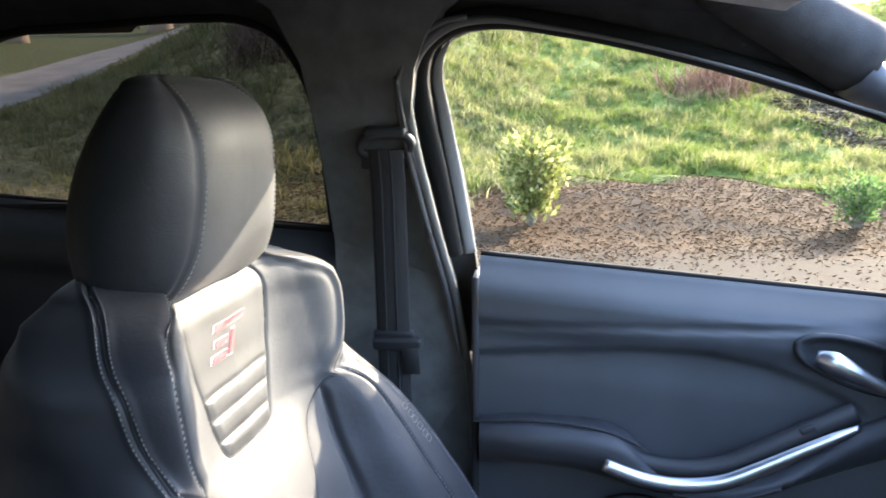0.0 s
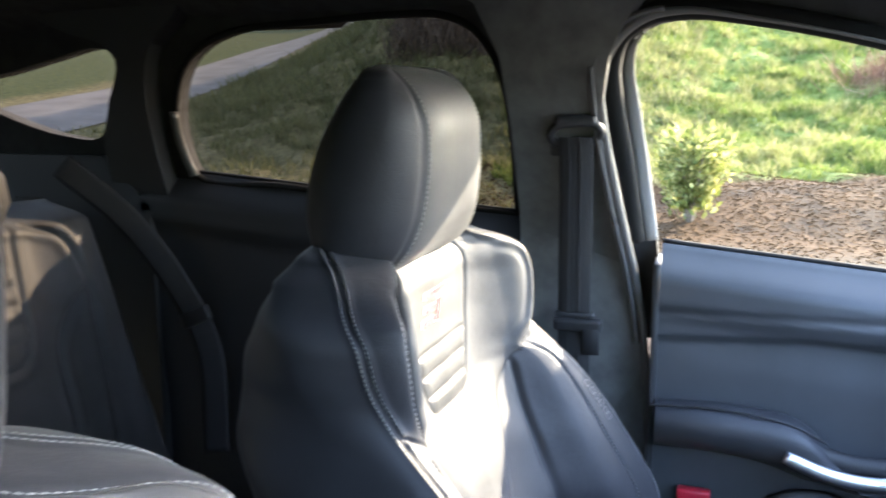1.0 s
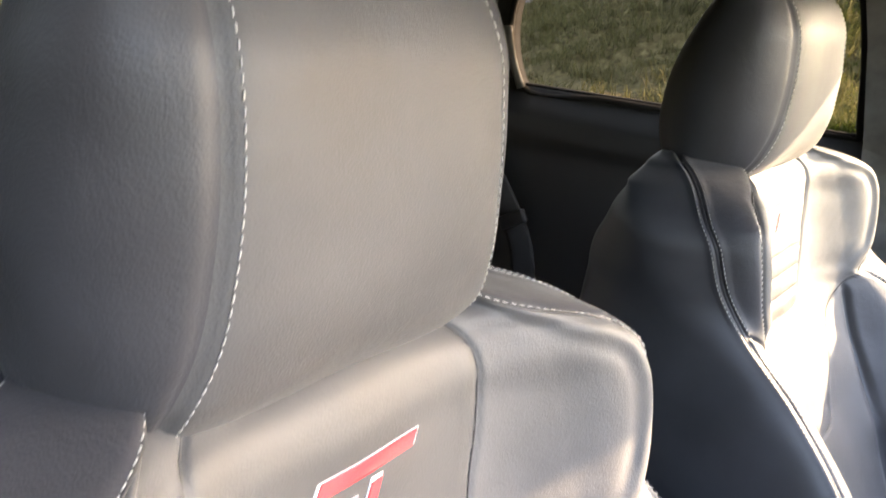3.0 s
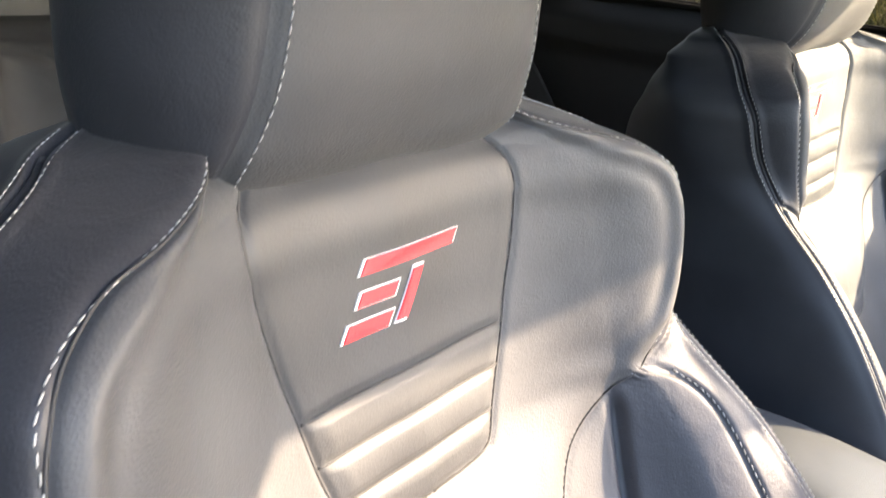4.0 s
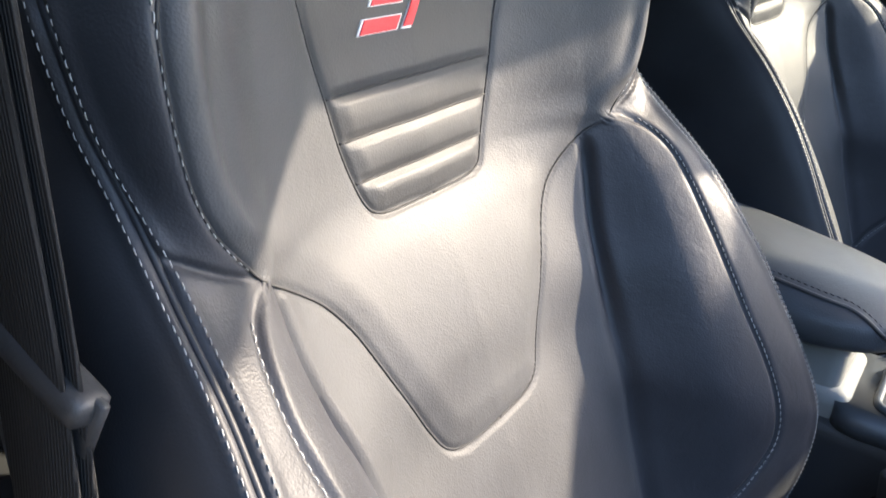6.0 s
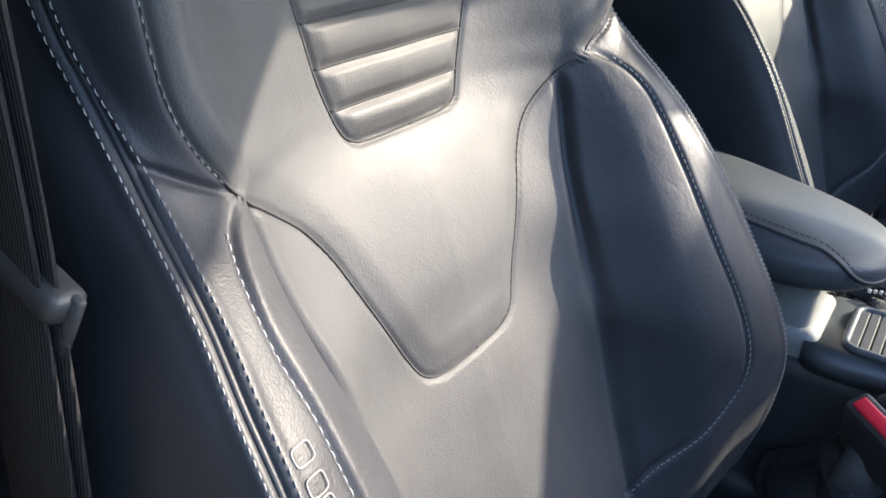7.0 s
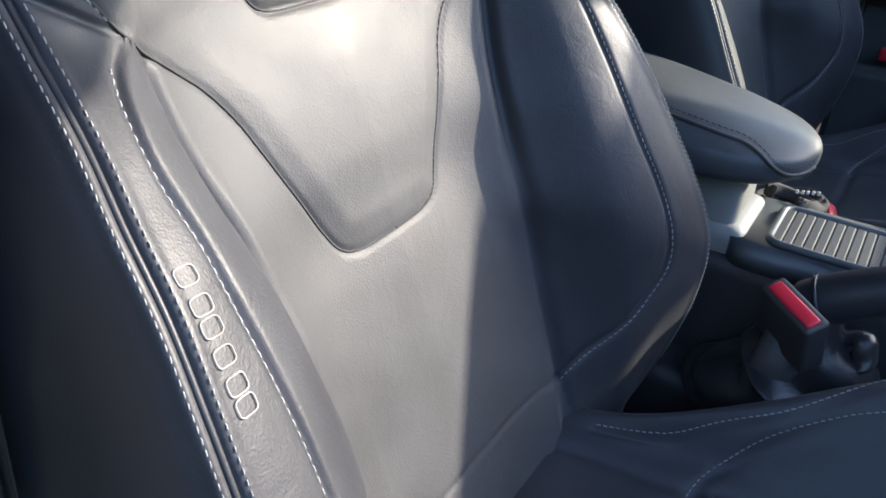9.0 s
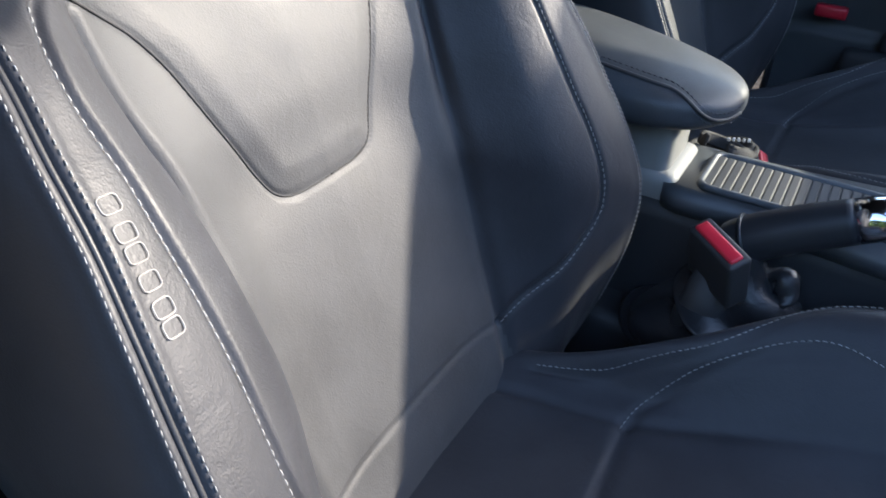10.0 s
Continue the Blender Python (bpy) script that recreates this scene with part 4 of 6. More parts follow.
# front bulkhead under the windscreen, unseen; its top is raised to shade the cushion
dash = thing("wall_front", (0, 0, 0), "plain dark dashboard below the windscreen", "wall", kind="structure")
prof = smooth_line([(0.90, 0.30), (0.88, 0.55), (0.82, 0.72), (0.79, 0.87), (0.82, 0.94), (0.95, 0.96), (1.25, 0.94), (1.42, 0.90)], 0.03)
v = np.array([[(x, y, z) for y, z in prof] for x in np.linspace(-0.74, 0.74, 12)])
mesh_object("dashboard", v.reshape(-1, 3), grid_faces(12, len(prof)), SOFT, dash)


# ---- doors ----
def door_card(name, y0, y1, sill, sign, label, insert=None, fine=0.006, material=SOFT):
    """The inner door panel as one pressed sheet."""
    door = thing(name, (0, 0, 0), label, "car door", kind="structure")
    ys = np.arange(y0, y1 + fine, fine)
    us = np.linspace(0, 1, 90)
    rows = []
    for y in ys:
        top = sill(y)
        z = top - us**1.1 * (top - 0.36)
        d = top - z
        # from the glass over the padded sill, down the shoulder
        x = 0.752 - 0.052 * smoothstep(d, 0.0, 0.05) + 0.014 * smoothstep(d, 0.075, 0.115) - 0.004 * smoothstep(d, 0.125, 0.18) + 0.012 * smoothstep(d, 0.30, 0.50)
        zt = z + 0.012 * np.exp(-((d / 0.03) ** 2)) - 0.012 * np.exp(-(((d) / 0.004) ** 2))
        if insert is not None:
            x = x + insert(np.full_like(z, y), z)
        rows.append(np.stack([sign * x, np.full_like(z, y), zt], 1))
    v = np.array(rows)
    f = grid_faces(len(ys), 90)
    mesh_object("door_card", v.reshape(-1, 3), f if sign > 0 else [q[::-1] for q in f], material, door)
    bm = bmesh.new()
    slab(bm, [(sign * 0.80, y0, 0.34), (sign * 0.80, y1, 0.34), (sign * 0.79, y1, sill(y1) - 0.060), (sign * 0.79, y0, sill(y0) - 0.060)], 0.03, (sign, 0, 0))
    part("outer_skin", bm, PAINT, door, smooth=False)
    p = smooth_line([(sign * 0.757, y, sill(y) + 0.004) for y in np.linspace(y0, y1, 8)], 0.03)
    tube("sill_seal", p, 0.007, BLACK_SEAL, door, 8, flat=0.8)
    return door


INSERT_EDGE = [(0.15, 0.826), (0.28, 0.834), (0.42, 0.841), (0.54, 0.838), (0.62, 0.822), (0.70, 0.794), (0.755, 0.765), (0.772, 0.742), (0.758, 0.718), (0.70, 0.690), (0.60, 0.60), (0.45, 0.55), (0.15, 0.54)]


def front_insert(y, z):
    d, inside = edge_distance(y, z, INSERT_EDGE, True)
    s = np.where(inside, d, -d)
    x = 0.012 * smoothstep(s, -0.002, 0.009) - 0.004 * np.exp(-((s / 0.004) ** 2)) * 0
    # the long groove under the shoulder
    x = x + 0.006 * np.exp(-(((z - 0.871 - 0.008 * (y - 0.2)) / 0.004) ** 2))
    # handle dish
    q = ((y - 0.755) / 0.090) ** 2 + ((z - 0.826 + 0.28 * (y - 0.755)) / 0.030) ** 2
    return x + 0.024 * smoothstep(-q, -1.0, -0.6)


door = door_card("door_1", 0.204, 1.05, lambda y: 0.968 - 0.0925 * (y - 0.2), -1, "grey soft-touch front door panel with silver pull handle", front_insert)
# armrest with its stitched pad
rows = []
for y in np.linspace(0.208, 0.80, 70):
    reach = 0.040 * smoothstep(y, 0.10, 0.30) * smoothstep(-y, -0.80, -0.62)
    zt = float(hermite([0.16, 0.24, 0.34, 0.42, 0.47, 0.54, 0.62, 0.70, 0.80], [0.722, 0.732, 0.732, 0.716, 0.672, 0.656, 0.672, 0.71, 0.752], y))
    zb = float(hermite([0.16, 0.36, 0.44, 0.54, 0.66, 0.80], [0.672, 0.668, 0.645, 0.628, 0.655, 0.70], y))
    rows.append([(-0.712, y, zt), (-0.700 + reach * 0.4, y, zt + 0.004), (-0.690 + reach, y, zt - 0.006), (-0.684 + reach, y, zt - 0.02), (-0.686 + reach, y, (zt + zb) / 2), (-0.695 + reach * 0.7, y, zb), (-0.715, y, zb - 0.02)])
dense_rows = [smooth_line(r, 0.006) for r in rows]
k = min(len(r) for r in dense_rows)
v = np.array([[r[int(round(i * (len(r) - 1) / (k - 1)))] for i in range(k)] for r in dense_rows])
mesh_object("armrest", v.reshape(-1, 3), [q[::-1] for q in grid_faces(70, k)], LEATHER_DOOR, door, "dark padded door armrest")
pull = smooth_line([(-0.6380, 0.3884, 0.6896), (-0.6380, 0.4133, 0.6794), (-0.6380, 0.4485, 0.6687), (-0.6380, 0.4986, 0.6633), (-0.6380, 0.5552, 0.6713), (-0.6380, 0.6021, 0.6924), (-0.6380, 0.6453, 0.7149), (-0.6380, 0.6886, 0.7369), (-0.6380, 0.7297, 0.7577)], 0.006)
tube("pull_trim", pull, np.interp(np.linspace(0, 1, len(pull)), [0, 0.04, 0.5, 0.9, 1], [0.009, 0.0105, 0.0115, 0.0085, 0.005]), SATIN, door, 14, up=(1, 0, 0.3), flat=0.62, label="satin silver door pull")
tube("pull_cup", pull + [-0.028, 0.004, 0.012], 0.016, DARK, door, 10, up=(1, 0, 0), flat=0.8)
pad = smooth_line([(-0.672, 0.20, 0.733), (-0.667, 0.27, 0.739), (-0.662, 0.34, 0.738), (-0.662, 0.40, 0.727), (-0.665, 0.445, 0.706)], 0.004)
stitch_mesh("armrest_stitching", [(pad + [0, 0, 0.002], np.tile([0.5, 0.0, 0.85], (len(pad), 1)))], STITCH_DARK, door)
tube("armrest_seam", pad, 0.002, DARK, door, 6)
bm = bmesh.new()
soft_box(bm, (0.012, 0.034, 0.020), (-0.664, 0.668, 0.742), 0.004, turn=pose(0, 0, 0, 25, 0, 0))
soft_box(bm, (0.012, 0.022, 0.010), (-0.658, 0.668, 0.746), 0.003, turn=pose(0, 0, 0, 25, 0, 0))
part("window_switch", bm, DARK, door)
lever = smooth_line([(-0.688, 0.684, 0.842), (-0.678, 0.705, 0.836), (-0.668, 0.735, 0.822), (-0.664, 0.77, 0.805), (-0.668, 0.812, 0.792)], 0.006)
tube("door_handle", lever, np.interp(np.linspace(0, 1, len(lever)), [0, 0.15, 0.35, 0.5, 1], [0.010, 0.017, 0.013, 0.010, 0.009]), SATIN, door, 12, up=(1, 0, 0), flat=0.6, label="satin silver inner door handle")
bezel = [(-0.697, 0.757 + 0.098 * math.cos(a), 0.826 + 0.034 * math.sin(a) - 0.28 * 0.098 * math.cos(a)) for a in np.linspace(0, 2 * math.pi, 49)[:-1]]
tube("handle_bezel", bezel, 0.005, DARK, door, 8, up=(1, 0, 0), closed=True)
bm = bmesh.new()
soft_box(bm, (0.02, 0.05, 0.02), (-0.70, 0.27, 0.585), 0.005)
part("reflector", bm, RED_PLASTIC, door, "red door reflector")
bm = bmesh.new()
soft_box(bm, (0.035, 0.55, 0.16), (-0.682, 0.58, 0.46), 0.015)
part("door_pocket", bm, DARK, door)
# speaker cover
v, f = loft_closed([[(-0.700 + o, 0.44 + r * math.cos(a), 0.55 + r * 0.8 * math.sin(a)) for a in np.linspace(0, 2 * math.pi, 33)[:-1]] for r, o in ((0.085, 0.0), (0.082, 0.008), (0.070, 0.010), (0.03, 0.014))])
mesh_object("speaker_cover", v, f, DARK, door)
bm = bmesh.new()
soft_box(bm, (0.10, 0.010, 0.60), (-0.752, 0.199, 0.645), 0.003)
part("door_edge", bm, DARK, door)
door = door_card("door_2", -0.72, -0.012, lambda y: 1.004 - 0.085 * (y + 0.02), -1, "dark rear door panel below a tinted window", material=DARK)
door_card("door_3", -0.72, -0.012, lambda y: 1.004 - 0.085 * (y + 0.02), 1, "dark rear door panel below a tinted window", material=DARK)


# ---- belts ----
def seat_belt(cx, sign, label, hang, tongue):
    """Guide on the pillar, webbing hanging from it and the parked tongue."""
    guide, gy = hang[0][0] + 0.004, hang[0][1]
    belt = thing("seat_belt", (sign * 0.62, 0.078, 1.13), label, "seat belt", "front seat belts")
    o = np.array([sign * 0.62, 0.078, 1.13])

    def at(p):
        return np.asarray(p, float) * [sign, 1, 1] - o

    bm = bmesh.new()
    turn = pose(0, 0, 0, 0, sign * -14, 0)
    soft_box(bm, (0.010, 0.078, 0.064), tuple(at((guide + 0.016, gy, 1.138))), 0.0045, 3, turn)
    part("guide_plate", bm, DARK, belt)
    loop = [at((guide + 0.004 - 0.010 * math.sin(a), gy + 0.036 * np.sign(math.cos(a)) * abs(math.cos(a)) ** 0.7, 1.140 + 0.016 * math.sin(a) + 0.10 * 0.036 * math.cos(a))) for a in np.linspace(0, 2 * math.pi, 37)[:-1]]
    tube("belt_guide", loop, 0.0068, DARK, belt, 10, up=(1, 0, 0), flat=1.2, label="black plastic belt guide loop", closed=True)
    bm = bmesh.new()
    soft_box(bm, (0.020, 0.060, 0.016), tuple(at((guide - 0.004, gy + 0.001, 1.159))), 0.007, 3, turn)
    part("guide_cover", bm, DARK, belt)
    line = np.array([at(p) for p in hang])
    line = smooth_line(line, 0.01)
    for dx in (0.0, 0.004):
        vs, fs = [], []
        for p in line:
            n = np.array([-sign * 1.0, 0, -0.2])
            for a, b in ((-0.0235, 0), (-0.0225, 0.0009), (0.0225, 0.0009), (0.0235, 0), (0.0225, -0.0009), (-0.0225, -0.0009)):
                vs.append(p + [0, a + dx * 0.8, 0] + n * (b + dx))
        fs = grid_faces(len(line), 6, True)
        mesh_object("webbing", vs, fs, WEBBING if sign < 0 else WEBBING_SHADED, belt)
    for a in (-0.008, 0.008) if sign < 0 else ():
        tube("webbing_rib", line + [-sign * 0.0056, a, 0], 0.0011, WEBBING, belt, 6, up=(1, 0, 0))
    bm = bmesh.new()
    tx, ty, tz, tip = tongue
    lean = pose(0, 0, 0, tip, 0, 0)
    soft_box(bm, (0.016, 0.074 if sign < 0 else 0.056, 0.020 if sign < 0 else 0.013), tuple(at((tx, ty, tz))), 0.006, 3, lean @ turn)
    if sign < 0:
        soft_box(bm, (0.010, 0.060, 0.012), tuple(at((tx + 0.002, ty - 0.006, tz + 0.014))), 0.004, 2, lean @ turn)
    soft_box(bm, (0.004, 0.026 if sign < 0 else 0.014, 0.046 if sign < 0 else 0.024), tuple(at((tx, ty + 0.020, tz - (0.026 if sign < 0 else 0.014)))), 0.001, 1, lean @ turn)
    part("belt_tongue", bm, DARK, belt)
    return belt


seat_belt(-0.62, -1, "grey-black seat belt hanging from the pillar guide", ((0.640, 0.078, 1.135), (0.653, 0.078, 1.10), (0.672, 0.078, 0.95), (0.684, 0.078, 0.845), (0.70, 0.078, 0.70), (0.715, 0.08, 0.50)), (0.678, 0.086, 0.848, 0))
seat_belt(0.62, 1, "grey-black driver seat belt with its tongue beside the seat", ((0.625, 0.010, 1.135), (0.626, 0.010, 1.08), (0.628, 0.010, 0.95), (0.630, 0.010, 0.85), (0.640, 0.020, 0.76), (0.66, 0.024, 0.50)), (0.626, 0.014, 0.845, -20))


def buckle(at, long_axis, facing, label):
    """at: middle of the button. long_axis: along the button. facing: out of its face."""
    y = Vector(long_axis).normalized()
    x = y.cross(Vector(facing)).normalized()
    z = x.cross(y)
    turn = Matrix((x, y, z)).transposed().to_4x4()
    b = thing("seat_belt_buckle", at, label, "buckle", "seat belt buckles")
    bm = bmesh.new()
    soft_box(bm, (0.022, 0.056, 0.056), tuple(turn @ Vector((0, 0, -0.029))), 0.004, 3, turn)
    part("buckle_body", bm, DARK, b)
    bm = bmesh.new()
    soft_box(bm, (0.0125, 0.048, 0.005), tuple(turn @ Vector((0.001, 0, -0.001))), 0.0022, 2, turn)
    part("release_button", bm, RED_PLASTIC, b, "red release button")
    low = turn @ Vector((0, 0, -0.050))
    tube("buckle_stalk", [tuple(low), (low.x * 1.1, low.y - 0.010, low.z - 0.05), (low.x * 1.1, low.y - 0.012, low.z - 0.12)], 0.020, DARK, b, 10, up=(1, 0, 0), flat=0.5)
    return b


buckle((0.163, 0.284, 0.602), (0.027, 0.037, -0.007), (0.56, 0.22, 0.80), "black belt buckle with a red button beside the driver seat")
buckle((-0.122, 0.282, 0.548), (0.030, 0.012, -0.010), (0.2, 0.55, 0.7), "black belt buckle with a red button beside the passenger seat")

# ---- centre console ----
console = thing("centre_console", (0, 0.35, 0.28), "dark grey centre console with ribbed tray", "console")
co = Vector((0, 0.35, 0.28))
bm = bmesh.new()
soft_box(bm, (0.125, 1.0, 0.27), tuple(Vector((-0.002, 0.42, 0.43)) - co), 0.02, 3)
soft_box(bm, (0.22, 1.0, 0.16), tuple(Vector((0, 0.40, 0.37)) - co), 0.02, 3)
part("console_body", bm, DARK, console)
bm = bmesh.new()
loop = dense([(-0.055, 0.215), (-0.045, 0.200), (0.04, 0.203), (0.058, 0.212), (0.060, 0.30), (0.056, 0.70), (-0.058, 0.70), (-0.058, 0.30)], 0.01)
slab(bm, [(x, y - co.y, 0.583 - co.z) for x, y in loop], 0.022, (0, 0, -1))
part("tray_deck", bm, BEIGE, console)
bm = bmesh.new()
soft_box(bm, (0.078, 0.34, 0.004), tuple(Vector((0.004, 0.41, 0.5845)) - co), 0.0015, 1)
part("tray_mat", bm, RUBBER_MAT, console, "ribbed dark rubber tray mat")
for k in range(36):
    bm = bmesh.new()
    soft_box(bm, (0.074, 0.0082, 0.0018), tuple(Vector((0.004, 0.246 + 0.0092 * k, 0.5866)) - co), 0.0008, 1)
    part("tray_rib", bm, RUBBER_MAT, console, smooth=False)
corners = ((0.033, 0.250, -90), (0.033, 0.57, 0), (-0.027, 0.57, 90), (-0.027, 0.250, 180))
tray = [(x + 0.011 * math.cos(radians(a + k)), y + 0.011 * math.sin(radians(a + k))) for x, y, a in corners for k in (0, 22, 45, 68, 90)]
tube("tray_rim", [(x - co.x, y - co.y, 0.586 - co.z) for x, y in tray], 0.0040, BEIGE, console, 8, closed=True)
bm = bmesh.new()
soft_box(bm, (0.085, 0.085, 0.17), tuple(Vector((0.002, 0.165, 0.565)) - co), 0.014, 3)
soft_box(bm, (0.10, 0.06, 0.05), tuple(Vector((0.002, 0.19, 0.565)) - co), 0.014, 3)
part("armrest_post", bm, POST_GREY, console, "pale grey armrest post")

ao = np.array(co)
rows = []
for t in np.sin(np.linspace(0, math.pi / 2, 80)):
    y = -0.22 + 0.478 * t
    nose = math.sqrt(max(0.0, 1 - max(0.0, (t - 0.80) / 0.20) ** 2.2))
    w = 0.079 * (0.03 + 0.97 * nose) * (0.85 + 0.15 * smoothstep(t, 0, 0.4))
    top = 0.712 - 0.022 * smoothstep(t, 0.55, 1.0) 
    mid_z = 0.664 + 0.008 * (1 - t)
    top = mid_z + (top - mid_z) * (0.04 + 0.96 * nose ** 0.8)
    low = mid_z + (0.628 + 0.012 * t - mid_z) * (0.04 + 0.96 * nose ** 0.8)
    half_z = 0.012 * (0.04 + 0.96 * nose)
    k = [(0, y, low), (-w * 0.7, y, low + 0.3 * half_z), (-w, y, mid_z - half_z), (-w, y, mid_z + half_z), (-w * 0.78, y, top - 0.7 * half_z), (0, y, top), (w * 0.78, y, top - 0.7 * half_z), (w, y, mid_z + half_z), (w, y, mid_z - half_z), (w * 0.7, y, low + 0.3 * half_z), (0, y, low)]
    s = np.array(smooth_line(k, min(0.004, 0.08 * w)))
    d = np.r_[0, np.cumsum(np.linalg.norm(np.diff(s, axis=0), axis=1))]
    rows.append([np.array([np.interp(d[-1] * i / 72, d, s[:, a]) for a in range(3)]) + [0.014, 0, 0] - ao for i in range(72)])
v, f = loft_closed(rows)
arm = mesh_object("armrest", v, f, ARM_LEATHER, console, "black leather armrest with stitched seam")
line = []
for i in range(2, 76):
    at = 48.0 + 8.5 * smoothstep(math.sin(i / 79 * math.pi / 2), 0.87, 1.0)
    j = int(at)
    line.append(rows[i][j] * (1 - at + j) + rows[i][j + 1] * (at - j))
line = smooth_line(line, 0.004)
nor = np.tile([0.75, 0, 0.65], (len(line), 1))
for up in (0.0055, -0.0055):
    stitch_mesh("armrest_stitching", [(line + nor * 0.0020 + [0, 0, up], nor)], STITCH_ARM, arm, width=0.0006)
tube("armrest_seam", line + nor * 0.0004, 0.0020, DARK, arm, 6)

# handbrake with its gaiter
brake = thing("handbrake", (0.11, 0.35, 0.53), "black leather handbrake lever with folded gaiter", "handbrake")
bo = np.array([0.11, 0.35, 0.53])
line = smooth_line([(0.112, 0.285, 0.565), (0.112, 0.302, 0.583), (0.108, 0.340, 0.606), (0.105, 0.376, 0.624)], 0.006) - bo
tube("grip", line, np.interp(np.linspace(0, 1, len(line)), [0, 0.12, 0.2, 0.7, 1], [0.016, 0.0225, 0.0215, 0.0205, 0.0195]), LEATHER_SIDE, brake, 20)
ring = [np.array([0.112, 0.301, 0.582]) + 0.0225 * (math.cos(a) * np.array([1.0, 0, 0]) + math.sin(a) * np.array([0, -0.5, 0.866])) - bo for a in np.linspace(0, 2 * math.pi, 33)[:-1]]
tube("gaiter_collar", ring, 0.0022, GLOVE, brake, 6, up=(0, 0.86, 0.5), closed=True)
tube("release_knob", np.array([(0.105, 0.376, 0.624), (0.104, 0.388, 0.630), (0.103, 0.400, 0.636), (0.102, 0.406, 0.639)]) - bo, [0.0192, 0.0190, 0.0175, 0.009], CHROME, brake, 20, label="chrome release knob")
rows = []
for t in np.linspace(0, 1, 44):
    c = np.array([0.112 - 0.000 * t, 0.300 - 0.001 * t, 0.465 + 0.115 * t])
    r = 0.056 - 0.035 * smoothstep(t, 0.1, 1.0)
    ring = []
    for a in np.linspace(0, 2 * math.pi, 73)[:-1]:
        fold = 1 + 0.17 * (1 - t) ** 0.5 * math.sin(3 * a + 7 * t + 1.2 * math.sin(2 * a)) + 0.10 * math.sin(t * 21 + 2 * a) * (1 - 0.6 * t)
        ring.append(c + [r * fold * math.cos(a), r * (1.45 - 0.4 * t) * fold * math.sin(a), 0.012 * (1 - t) * math.sin(2 * a + 9 * t)] - bo)
    rows.append(ring)
v, f = loft_closed(rows)
mesh_object("gaiter", v, f, GLOVE, brake, "folded black leather gaiter")
tube("gaiter_fold", smooth_line([(0.098, 0.312, 0.530), (0.105, 0.330, 0.552), (0.112, 0.341, 0.560), (0.119, 0.345, 0.545), (0.117, 0.338, 0.520), (0.112, 0.332, 0.500)], 0.005) - bo, 0.011, GLOVE, brake, 12, flat=0.6)

# ---- camera strap beside the console ----
strap = thing("camera_strap", (-0.088, 0.236, 0.566), "black camera neck strap with small pale lettering bars", "strap")
for k, (r, h) in enumerate(((0.026, 0.0), (0.031, 0.006), (0.022, 0.012))):
    ring = [(r * 1.2 * math.cos(a) + 0.004 * k, r * math.sin(a), h + 0.010 * math.sin(a + k)) for a in np.linspace(0.4, 5.6, 34)]
    tube("strap_loop", ring, 0.0075, WEBBING, strap, 8, flat=0.22, up=(1, 0, 0.4))
for k in range(5):
    bm = bmesh.new()
    soft_box(bm, (0.0016, 0.0030, 0.0042), (0.020, 0.006 + 0.0050 * k, 0.026 + 0.001 * k), 0.0005, 1)
    part("lettering_bar", bm, WHITE_EDGE, strap, "pale bar")


